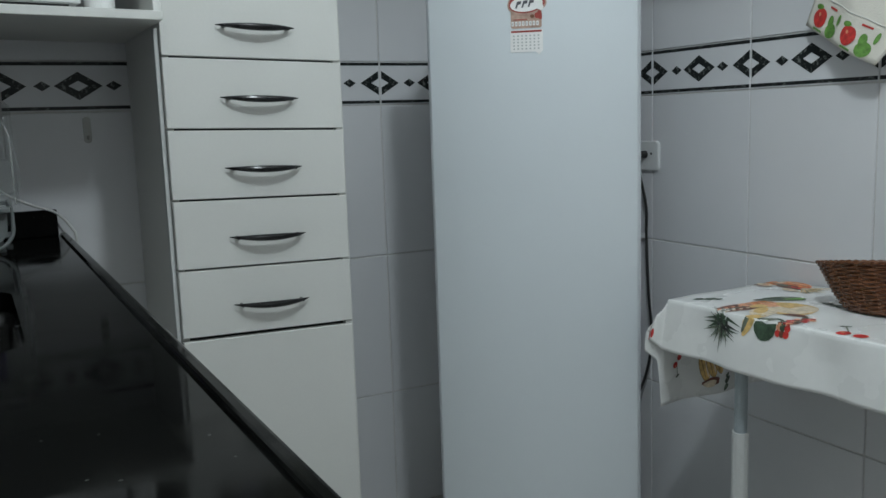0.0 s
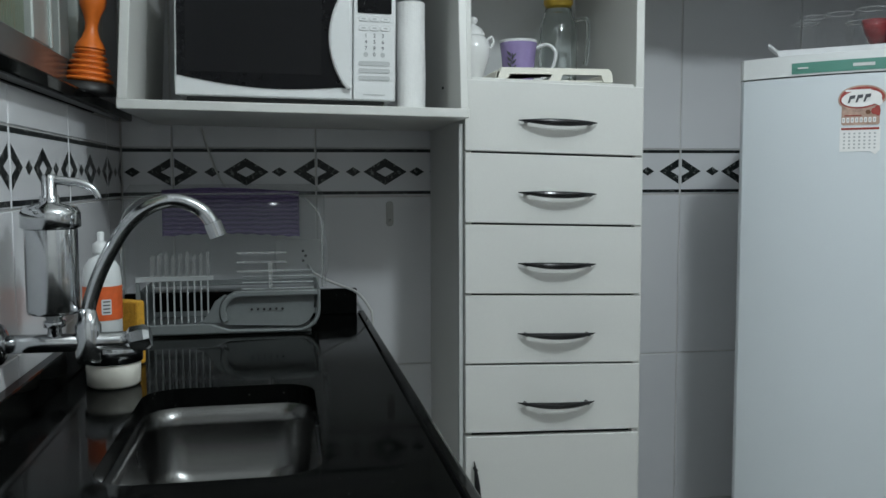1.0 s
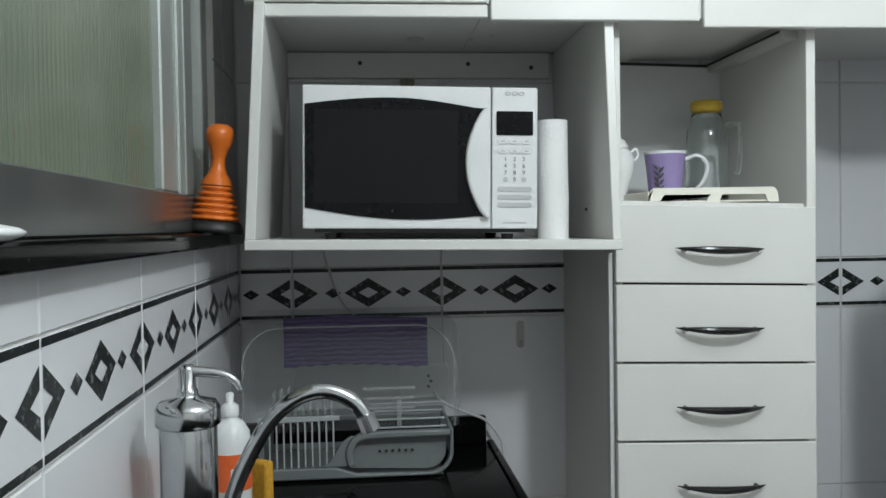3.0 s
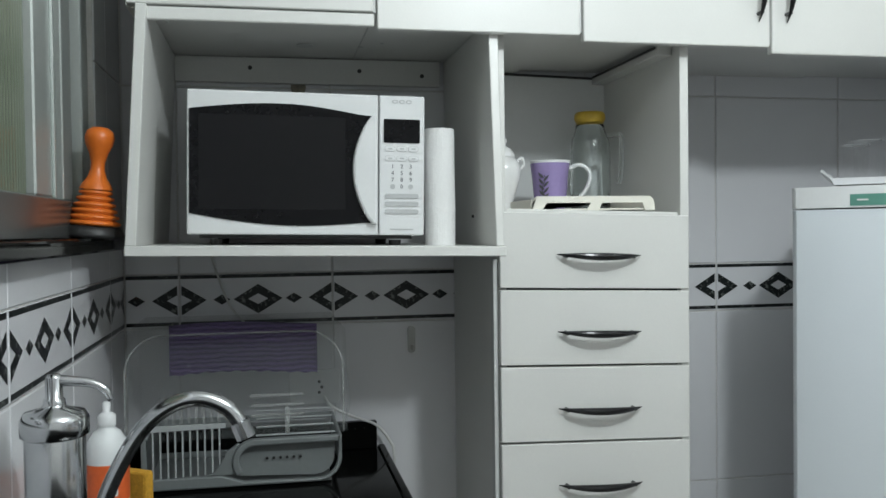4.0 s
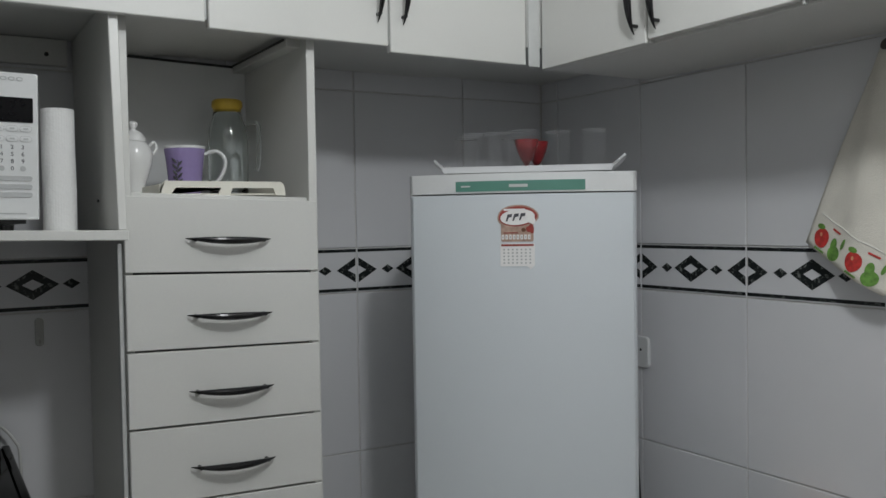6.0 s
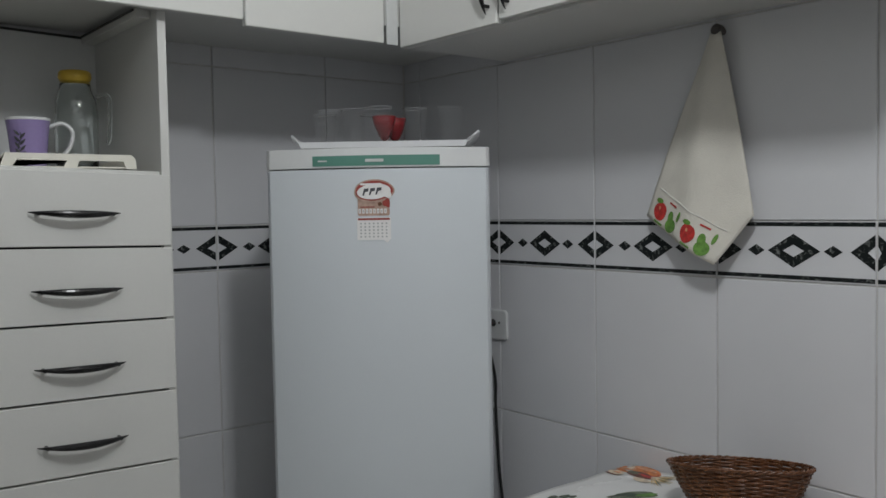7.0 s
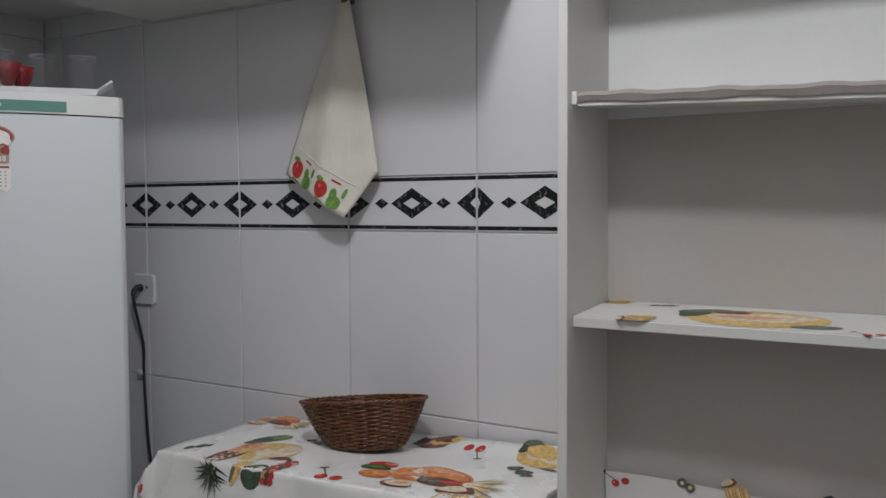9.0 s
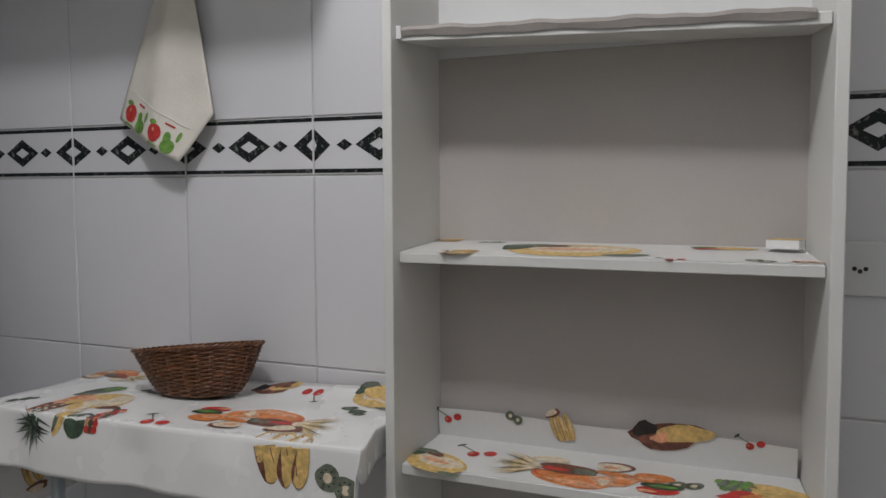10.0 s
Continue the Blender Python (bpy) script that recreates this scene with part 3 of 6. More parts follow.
part("pane", fluted(-1.30, -0.641, 1.4555, WZ1 - 0.031, -0.03), M_FLUTE, window, "green-grey fluted glass pane")
part("pane", fluted(-0.5245, -0.4405, 1.4555, WZ1 - 0.031, -0.05), M_FLUTE, window)
M_WOOD = paint("brown_wood", (0.22, 0.085, 0.04), 0.45, vary=0.3, scale=25)
part("wooden_stile", boxed((-0.045, -1.40, 1.4555), (-0.013, -1.301, WZ1 - 0.031), 0.002), M_WOOD, window, "reddish brown wooden stile")
part("pane", fluted(WY0 + 0.041, -1.401, 1.4555, WZ1 - 0.031, -0.05), M_FLUTE, window)
sill = empty("window_sill", pose(0, 0, 0), "black granite window sill", "window sill", kind="structure")
part("sill_slab", boxed((-0.135, WY0 + 0.001, 1.3655), (-0.0005, WY1 - 0.001, 1.3905)), M_GRANITE, sill)
part("sill_nosing", boxed((0.0005, WY0 - 0.02, 1.3655), (0.03, -0.008, 1.3905), 0.004, seg=2), M_GRANITE, sill)


def backdrop_material():
    m, nt, b = nodes_of("night_backdrop")
    n, l = nt.nodes, nt.links
    tex = n.new("ShaderNodeTexCoord")
    no = n.new("ShaderNodeTexNoise")
    no.inputs["Scale"].default_value = 2.2
    l.new(tex.outputs["Object"], no.inputs["Vector"])
    ramp = n.new("ShaderNodeValToRGB")
    ramp.color_ramp.elements[0].color = (0.10, 0.10, 0.07, 1)
    ramp.color_ramp.elements[1].color = (0.26, 0.30, 0.22, 1)
    l.new(no.outputs["Fac"], ramp.inputs[0])
    l.new(ramp.outputs[0], b.inputs["Emission Color"])
    b.inputs["Emission Strength"].default_value = 0.35
    b.inputs["Base Color"].default_value = (0.1, 0.1, 0.08, 1)
    return m


tagged(part("backdrop", boxed((-1.3, -3.4, 0.2), (-1.28, 0.6, 3.2)), backdrop_material()), "dim service yard beyond the window", "backdrop", kind="structure")

# orange plunger on the sill
M_ORANGE = paint("orange_plastic", (0.72, 0.17, 0.02), 0.35, vary=0.08)
plunger = empty("plunger", pose(0.016, -0.41, 1.3915, 0, 5, 0), "orange drain plunger with a black rubber cup", "plunger")
part("rubber_cup", lathe([(0.0, 0.0), (0.05, 0.0), (0.0515, 0.006), (0.047, 0.016), (0.043, 0.02), (0, 0.02)], 36), M_RUBBER, plunger, "black rubber cup", smooth=True)
rows = []
for k in range(6):
    r0, z0 = 0.0445 - 0.0034 * k, 0.02 + 0.0105 * k
    rows += [(r0 - 0.007, z0 + 0.001), (r0, z0 + 0.0035), (r0, z0 + 0.0075), (r0 - 0.007, z0 + 0.0098)]
part("bellows", lathe([(0, 0.02)] + rows + [(0.025, 0.085), (0, 0.085)], 36), M_ORANGE, plunger, smooth=True)
part("grip", lathe([(0.0275, 0.083), (0.024, 0.092), (0.016, 0.104), (0.0115, 0.118), (0.0115, 0.13), (0.016, 0.146), (0.0225, 0.16), (0.0245, 0.172), (0.022, 0.183), (0.013, 0.1895), (0, 0.191)], 36), M_ORANGE, plunger, smooth=True)

soap = empty("soap_bar", pose(0.0, -1.352, 1.3908), "flat white soap bar lying on the dark window sill", "soap")
part("soap_body", lathe([(0, 0), (0.036, 0), (0.043, 0.003), (0.045, 0.006), (0.040, 0.009), (0.024, 0.0125), (0, 0.0135)], 32, sy=1.5), M_WHITE, soap, smooth=True)


# ---- microwave ----
mw = empty("microwave", pose(0.169, -0.380, 1.3858, 0, 1.0, 0), "white microwave oven with a dark window and a keypad", "microwave")
MWW, MWH = 0.430, 0.270
part("body", boxed((0.004, 0.018, 0.010), (MWW - 0.004, 0.30, MWH - 0.003), 0.004, seg=2), M_WHITE, mw)
DX = 0.344
door = part("door", boxed((0.0, 0.0, 0.010), (DX - 0.001, 0.0175, MWH), 0.003, seg=2), M_WHITE, mw)


def window_outline():
    pts = []
    for k in range(17):
        u = k / 16
        pts.append((0.004 + u * (DX - 0.016), 0.235 + 0.013 * math.sin(math.pi * min(1, u * 1.05)) - 0.012 * max(0, u - 0.6)))
    for k in range(13):
        a = k / 12
        pts.append((DX - 0.014 - 0.034 * math.sin(math.pi * a) ** 0.8 , 0.229 - a * 0.197))
    for k in range(17):
        u = 1 - k / 16
        pts.append((0.004 + u * (DX - 0.018), 0.048 - 0.014 * math.sin(math.pi * min(1, u * 1.0)) - 0.014 * u))
    return pts


M_DARKGLASS = paint("oven_window", (0.004, 0.004, 0.005), 0.06, vary=0.15, scale=6)
M_MESH = paint("oven_screen", (0.009, 0.009, 0.010), 0.08, vary=0.1, scale=6)
for m_ in (M_DARKGLASS, M_MESH):
    m_.node_tree.nodes["Principled BSDF"].inputs["Specular IOR Level"].default_value = 0.16
front = axes((0, -0.0002, 0), (1, 0, 0), (0, 0, 1))
win = part("window", prism(window_outline(), 0.0022, front), M_DARKGLASS, door, "dark glass oven window")
part("screen", boxed((0.020, -0.0030, 0.056), (DX - 0.062, -0.0023, 0.226), 0.0003), M_MESH, win)
out = []
for k in range(21):
    a = k / 20
    out.append((DX - 0.012 - 0.037 * math.sin(math.pi * a) ** 0.75, 0.232 - a * 0.202))
for k in range(20, -1, -1):
    a = k / 20
    out.append((DX - 0.004, 0.232 - a * 0.202))
part("door_handle", prism(out, 0.016, front, 0.005), M_WHITE, door, "curved white door handle", smooth=False)
panel = part("control_panel", boxed((DX + 0.001, 0.0, 0.010), (MWW, 0.0175, MWH), 0.003, seg=2), M_WHITE, mw)
PX = (DX + MWW) / 2
disp = part("display", prism(round_rect(0.068, 0.044, 0.002, 2, PX, 0.204), 0.0015, front), M_DARKGLASS, panel, "dark display")
M_KEY = paint("key_grey", (0.45, 0.46, 0.46), 0.4)
M_KEYL = paint("key_line", (0.5, 0.5, 0.5), 0.4)
M_INK = paint("print_ink", (0.07, 0.07, 0.08), 0.5)
for kz in (0.171, 0.153):
    for kx in (-0.022, 0.0, 0.022):
        k = part("button", prism(round_rect(0.020, 0.0105, 0.005, 4, PX + kx, kz), 0.0012, front), M_KEYL, panel)
        part("face", prism(round_rect(0.0185, 0.009, 0.0043, 4, PX + kx, kz), 0.0016, front), M_WHITE, k)
        part("symbol", prism(round_rect(0.008, 0.003, 0.001, 2, PX + kx, kz), 0.0020, front), M_KEY, k)
for i, kz in enumerate((0.083, 0.0685, 0.054)):
    part("button", prism(round_rect(0.064, 0.0085, 0.004, 4, PX, kz), 0.0015, front), M_KEY, panel)
for i, ch in enumerate("1234567890"):
    cu = bpy.data.curves.new("digit", "FONT")
    cu.body, cu.size, cu.align_x, cu.align_y, cu.extrude = ch, 0.0105, "CENTER", "CENTER", 0.0002
    tmp = bpy.data.objects.new("digit", cu)
    me = bpy.data.meshes.new_from_object(tmp)
    bpy.data.objects.remove(tmp)
    me.materials.clear()
    me.materials.append(M_INK)
    ob = new("digit", me)
    ob.parent = panel
    col, row = (i % 3, i // 3) if i < 9 else (1, 3)
    ob.matrix_local = axes((PX + (col - 1) * 0.017, -0.0006, 0.138 - row * 0.0125), (1, 0, 0), (0, 0, 1))
for kx in (-0.017, 0.017):
    part("button", prism(round_rect(0.009, 0.009, 0.004, 4, PX + kx, 0.1005), 0.0009, front), M_KEY, panel)
for kx in (-0.013, 0.0, 0.013):
    part("badge_mark", prism([(PX + kx + 0.006 * math.cos(a) * s, 0.2585 + 0.0036 * math.sin(a) * s) for s, rng in ((1.0, range(0, 13)), (0.6, range(12, -1, -1))) for a in [2 * math.pi * (0.04 + 0.92 * k / 12) for k in rng]], 0.0012, front), M_KEY, panel)
part("badge_mark", prism(round_rect(0.044, 0.002, 0.0005, 2, PX, 0.021), 0.0008, front), M_KEY, panel)
for fx in (0.05, MWW - 0.05):
    for fy in (0.04, 0.26):
        part("foot", lathe([(0, 0), (0.011, 0), (0.012, 0.011), (0, 0.011)], 16, center=(fx, fy, -0.0098)), M_RUBBER, mw)
part("under_tray", boxed((0.02, 0.022, 0.003), (MWW - 0.02, 0.29, 0.0105)), M_RUBBER, mw)

# paper towel roll beside the microwave
roll = empty("paper_roll", pose(0.6385, -0.335, 1.3672), "white kitchen paper roll standing on end", "paper roll")
M_PAPER = paint("paper", (0.80, 0.80, 0.79), 0.85, vary=0.04, scale=14, bump=0.5, bump_scale=160)
bm = bmesh.new()
rings = []
for z in (0.0, 0.075, 0.15, 0.225):
    ring = []
    for k in range(40):
        a = 2 * math.pi * k / 40
        r = 0.0285 + 0.0022 * (k / 40) + 0.0006 * math.sin(3 * a + z * 30)
        ring.append(bm.verts.new((r * math.cos(a + 2.2), r * math.sin(a + 2.2), z)))
    rings.append(ring)
for a, b in zip(rings, rings[1:]):
    for k in range(40):
        bm.faces.new((a[k], a[(k + 1) % 40], b[(k + 1) % 40], b[k]))
bm.faces.new(rings[-1])
bm.faces.new(rings[0][::-1])
part("paper", bm, M_PAPER, roll)
part("core", lathe([(0.013, 0.2245), (0.013, 0.2262), (0.010, 0.2262), (0.010, 0.2245)], 20), paint("cardboard", (0.3, 0.22, 0.14), 0.8), roll)


# ---- in the open compartment of the tower ----
SZ = 1.4325
tray = empty("slotted_tray", pose(0.937, -0.20, SZ), "cream plastic tray with two hand slots", "tray")


def slotted_front():
    """The tray's long side: a bar with two openings, built as posts and rails."""
    bm = bmesh.new()
    w, h = 0.253, 0.028
    top = [(-w / 2, 0), (-w / 2 + 0.004, h - 0.004), (-w / 2 + 0.010, h), (w / 2 - 0.010, h), (w / 2 - 0.004, h - 0.004), (w / 2, 0)]
    m = axes((0, -0.178, 0), (1, 0, 0), (0, 0, 1))
    for piece in ([(-w / 2, 0), (-w / 2 + 0.004, h - 0.005), (-w / 2 + 0.010, h), (w / 2 - 0.010, h), (w / 2 - 0.004, h - 0.005), (w / 2 - 0.001, h - 0.013), (-w / 2 + 0.001, h - 0.013)],
                  [(-w / 2, 0), (-w / 2 + 0.001, h - 0.013), (-w / 2 + 0.030, h - 0.013), (-w / 2 + 0.020, 0)],
                  [(-0.015, 0), (-0.007, h - 0.013), (0.016, h - 0.013), (0.010, 0)],
                  [(w / 2 - 0.020, 0), (w / 2 - 0.026, h - 0.013), (w / 2 - 0.001, h - 0.013), (w / 2, 0)]):
        prism(piece, 0.004, m, bm=bm)
    return bm


part("slotted_side", slotted_front(), M_CREAM, tray)
part("tray_floor", boxed((-0.124, -0.176, 0.0005), (0.124, 0.10, 0.004), 0.001), M_CREAM, tray)
part("end_wall", boxed((-0.1265, -0.176, 0.0005), (-0.1225, 0.10, 0.022), 0.001), M_CREAM, tray)
part("end_wall", boxed((0.1225, -0.176, 0.0005), (0.1265, 0.10, 0.022), 0.001), M_CREAM, tray)

M_LILAC = paint("lilac_glaze", (0.30, 0.235, 0.46), 0.25, vary=0.08, coat=0.3)
mug = empty("mug", pose(0.905, -0.205, SZ + 0.0045), "lilac mug with a dark twig and a white handle", "mug")
part("cup", lathe([(0, 0), (0.030, 0), (0.032, 0.004), (0.035, 0.03), (0.0385, 0.07), (0.0425, 0.100)], 40), M_LILAC, mug, smooth=True)
part("lip", lathe([(0.0425, 0.100), (0.0432, 0.1045), (0.0415, 0.106), (0.0395, 0.102), (0.033, 0.03), (0.0, 0.008)], 40), M_WHITE, mug, "white rim and inside", smooth=True)
part("mug_handle", tube(curve_points([(0.036, -0.012, 0.088), (0.062, -0.02, 0.096), (0.080, -0.026, 0.078), (0.074, -0.024, 0.046), (0.052, -0.016, 0.020), (0.034, -0.010, 0.016)], 30), 0.0042, 10), M_WHITE, mug, "white loop handle", smooth=True)
bm = bmesh.new()


def on_mug(a, z, lift=0.0007):
    r = 0.0335 + 0.0085 * z / 0.1 + lift
    return Vector((r * math.cos(radians(a)), r * math.sin(radians(a)), z))


tube([on_mug(-128 + 6 * math.sin(k * 0.9), 0.012 + 0.062 * k / 10) for k in range(11)], 0.0009, 6, bm=bm)
for k in range(9):
    z, sd = 0.018 + 0.0062 * k, 1 if k % 2 else -1
    tube([on_mug(-128 + sd * d, z + 0.0007 * d) for d in (0, 5, 10, 16)], 0.0022, 6, bm=bm, taper=lambda s: 0.3 + math.sin(math.pi * s))
part("twig", bm, M_INK, mug, "dark twig drawing")

jug = empty("glass_jug", pose(1.017, -0.150, SZ + 0.0045), "clear glass jug with a yellow lid", "jug")
M_GLASS = clear("clear_glass", (0.93, 0.96, 0.95), 0.03)
bm = bmesh.new()
rings = []
prof = [(0.039, 0.0), (0.043, 0.006), (0.0445, 0.05), (0.0445, 0.12), (0.042, 0.155), (0.033, 0.178), (0.031, 0.195)]
inner = [(r - 0.0026, max(z, 0.006)) for r, z in prof[::-1]]
for i, (r, z) in enumerate(prof + inner):
    ring = []
    for k in range(48):
        a = 2 * math.pi * k / 48
        wob = 0.0016 * math.sin(5 * a + z * 28) * (1 if 0.02 < z < 0.15 else 0)
        ring.append(bm.verts.new(((r + wob) * math.cos(a), (r + wob) * math.sin(a), z)))
    rings.append(ring)
for a, b in zip(rings, rings[1:]):
    for k in range(48):
        bm.faces.new((a[k], a[(k + 1) % 48], b[(k + 1) % 48], b[k]))
bm.faces.new(rings[0][::-1])
bm.faces.new(rings[-1])
part("glass_body", bm, M_GLASS, jug, smooth=True)
part("glass_handle", tube(curve_points([(0.039, -0.01, 0.165), (0.062, -0.016, 0.168), (0.068, -0.018, 0.15), (0.066, -0.017, 0.08), (0.06, -0.016, 0.06)], 24), 0.006, 10, flat=0.7), M_GLASS, jug, smooth=True)
M_YELLOW = paint("yellow_plastic", (0.62, 0.42, 0.05), 0.35, vary=0.1)
part("lid", lathe([(0, 0.218), (0.030, 0.218), (0.034, 0.213), (0.0345, 0.203), (0.031, 0.196), (0.029, 0.188), (0, 0.188)], 36), M_YELLOW, jug, "yellow plastic lid", smooth=True)

jar = empty("lidded_jar", pose(0.798, -0.215, SZ + 0.0035), "white glazed pot with a lid and small side handles", "jar")
M_GLAZE = paint("white_glaze", (0.78, 0.78, 0.77), 0.15, vary=0.03)
part("pot", lathe([(0, 0), (0.020, 0), (0.021, 0.005), (0.018, 0.012), (0.026, 0.035), (0.036, 0.065), (0.0385, 0.085), (0.033, 0.103), (0.024, 0.113)], 36), M_GLAZE, jar, smooth=True)
part("lid", lathe([(0.0255, 0.113), (0.0255, 0.118), (0.018, 0.130), (0.006, 0.137), (0.006, 0.141), (0.010, 0.147), (0.008, 0.153), (0, 0.156)], 36), M_GLAZE, jar, smooth=True)
for sx in (-1, 1):
    part("side_handle", tube(curve_points([(sx * 0.030, 0, 0.104), (sx * 0.042, 0, 0.112), (sx * 0.046, 0, 0.098), (sx * 0.037, 0, 0.086)], 16), 0.0032, 8), M_GLAZE, jar, smooth=True)


# ---- on the fridge ----
tray2 = empty("serving_tray", axes((FA + fu * (FW / 2 + 0.012) - fn * 0.115) + Vector((0, 0, FH)), fu, -fn), "white plastic serving tray with raised ends", "tray")
M_TRAY = paint("tray_plastic", (0.56, 0.565, 0.575), 0.3, vary=0.03)
bm = bmesh.new()
sec = [(-0.200, 0.026), (-0.178, 0.007), (-0.165, 0.002), (0.165, 0.002), (0.180, 0.008), (0.206, 0.030)]
sec2 = [(x * 0.985, z + 0.004) for x, z in sec[::-1]]
ys = (-0.115, -0.10, 0.10, 0.115)
prof = sec + sec2
rows = []
for y in ys:
    e = 0.006 if abs(y) > 0.11 else 0.0
    rows.append([bm.verts.new((x, y + (0 if abs(x) < 0.19 else 0.02 * (1 if y < 0 else -1)), z + e)) for x, z in prof])
for a, b in zip(rows, rows[1:]):
    for k in range(len(a)):
        bm.faces.new((a[k], a[(k + 1) % len(a)], b[(k + 1) % len(a)], b[k]))
bm.faces.new(rows[0])
bm.faces.new(rows[-1][::-1])
bmesh.ops.recalc_face_normals(bm, faces=bm.faces[:])
part("tray_body", bm, M_TRAY, tray2)
bm = bmesh.new()
for y in (-0.117, 0.117):
    prism([(-0.174, 0.004), (-0.180, 0.017), (0.180, 0.017), (0.174, 0.004)], 0.004, axes((0, y, 0), (1, 0, 0), (0, 0, 1)), bm=bm)
part("tray_side", bm, M_TRAY, tray2)
M_TUMBLER = thin_clear("tumbler_glass", (0.72, 0.74, 0.75), 0.014, 0.04)
M_GLASSRIM = thin_clear("glass_rim", (0.8, 0.82, 0.84), 0.125, 0.05)
M_RED = thin_clear("red_glass", (0.20, 0.010, 0.014), 0.80, 0.08)


def tumbler(kind, x, y, r, h, label, mat):
    g = empty(kind, tray2.matrix_world @ Matrix.Translation((x, y, 0.0066)), label, "glass", "glasses on the tray")
    part("glass_wall", lathe([(0, 0), (r * 0.80, 0), (r * 0.84, 0.004), (r, h), (r - 0.0018, h), (r * 0.80, 0.008), (0, 0.008)], 28), mat, g, smooth=True)
    part("rim", lathe([(r + 0.0002, h - 0.0008), (r + 0.0002, h + 0.0006), (r - 0.002, h + 0.0006), (r - 0.002, h - 0.0008)], 28), M_GLASSRIM, g)
    part("base", lathe([(0, 0.0005), (r * 0.79, 0.0005), (r * 0.79, 0.0075), (0, 0.0075)], 28), M_GLASSRIM, g)
    return g


for x, y, r, h in ((-0.122, -0.03, 0.027, 0.086), (-0.070, -0.045, 0.029, 0.086), (-0.010, -0.062, 0.029, 0.088), (0.064, -0.02, 0.028, 0.088), (0.142, 0.0, 0.028, 0.092), (-0.145, 0.04, 0.027, 0.084), (-0.04, 0.065, 0.028, 0.084)):
    tumbler("tumbler", x, y, r, h, "clear glass tumbler on a white tray", M_TUMBLER)
for x, y in ((-0.006, 0.003), (0.014, 0.062)):
    g = empty("red_goblet", tray2.matrix_world @ Matrix.Translation((x, y, 0.0066)), "small red glass goblet on a white tray", "glass", "glasses on the tray")
    part("bowl", lathe([(0, 0.020), (0.006, 0.022), (0.014, 0.034), (0.022, 0.052), (0.0275, 0.075), (0.026, 0.075), (0.0205, 0.053), (0.012, 0.036), (0, 0.026)], 28), M_RED, g, smooth=True)
    part("stem", lathe([(0, 0), (0.02, 0), (0.02, 0.002), (0.005, 0.006), (0.004, 0.016), (0.006, 0.0205), (0, 0.0205)], 24), M_RED, g, smooth=True)


# magnet with calendar leaf on the fridge door
def on_door(a, z, lift):
    u = a / FW
    return Vector((a, -0.045 * (1 - (2 * u - 1) ** 2) - 0.012 - lift, z))


def decal(bm, pts, surface, lift=0.0, mat=0, thick=0.0):
    """A flat print laid on a surface: a fan of triangles from its middle."""
    c = [sum(p[k] for p in pts) / len(pts) for k in (0, 1)]
    vc = bm.verts.new(surface(c[0], c[1], lift))
    vs = [bm.verts.new(surface(x, y, lift)) for x, y in pts]
    for k in range(len(vs)):
        f = bm.faces.new((vc, vs[k], vs[(k + 1) % len(vs)]))
        f.material_index = mat


def oval(cx, cy, rx, ry, turn=0.0, n=18, wob=0.0):
    ca, sa = math.cos(turn), math.sin(turn)
    out = []
    for k in range(n):
        a = 2 * math.pi * k / n
        w = 1 + wob * math.sin(3 * a + cx * 90) + 0.5 * wob * math.sin(5 * a + cy * 70)
        x, y = rx * w * math.cos(a), ry * w * math.sin(a)
        out.append((cx + x * ca - y * sa, cy + x * sa + y * ca))
    return out


magnet = empty("fridge_magnet", fridge.matrix_world.copy(), "red and cream advertising magnet with a small calendar leaf", "magnet")
MCX, MCZ = 0.231, 1.360
M_MRED = paint("magnet_red", (0.30, 0.045, 0.035), 0.4, vary=0.2, scale=60)
M_MTAN = paint("magnet_tan", (0.42, 0.29, 0.23), 0.4, vary=0.25, scale=60)
M_MWHITE = paint("magnet_white", (0.80, 0.79, 0.78), 0.5)
FRUIT_BROWN = paint("magnet_brown", (0.16, 0.07, 0.035), 0.5)


def block(pts, surface, lift, thick):
    bm = bmesh.new()
    top = [bm.verts.new(surface(x, y, lift + thick)) for x, y in pts]
    bot = [bm.verts.new(surface(x, y, lift)) for x, y in pts]
    bm.faces.new(top)
    for k in range(len(pts)):
        bm.faces.new((top[k], bot[k], bot[(k + 1) % len(pts)], top[(k + 1) % len(pts)]))
    bmesh.ops.recalc_face_normals(bm, faces=bm.faces[:])
    return bm


part("magnet_back", block(oval(MCX, MCZ + 0.021, 0.042, 0.024, 0.05, 28, 0.02), on_door, 0.0003, 0.0014), M_MTAN, magnet)
part("magnet_ring", block(oval(MCX, MCZ + 0.0215, 0.039, 0.0205, 0.05, 28, 0.02), on_door, 0.0017, 0.0003), M_MRED, magnet)
part("magnet_back", block(round_rect(0.066, 0.040, 0.004, 3, MCX - 0.001, MCZ - 0.010), on_door, 0.0002, 0.0012), M_MTAN, magnet)
part("magnet_badge", block(oval(MCX, MCZ + 0.020, 0.035, 0.016, 0.08, 24), on_door, 0.0020, 0.0006), M_MWHITE, magnet)
for k in range(3):
    x0, z0 = MCX - 0.024 + 0.0135 * k, MCZ + 0.0115 + 0.001 * k
    part("badge_mark", block([(x0, z0), (x0 + 0.0035, z0), (x0 + 0.0062, z0 + 0.0075), (x0 + 0.0125, z0 + 0.0085), (x0 + 0.0135, z0 + 0.015), (x0 + 0.004, z0 + 0.014)], on_door, 0.0026, 0.0003), M_INK, magnet)
part("badge_mark", block(round_rect(0.044, 0.004, 0.001, 2, MCX - 0.006, MCZ + 0.035), on_door, 0.0021, 0.0005), M_MWHITE, magnet)
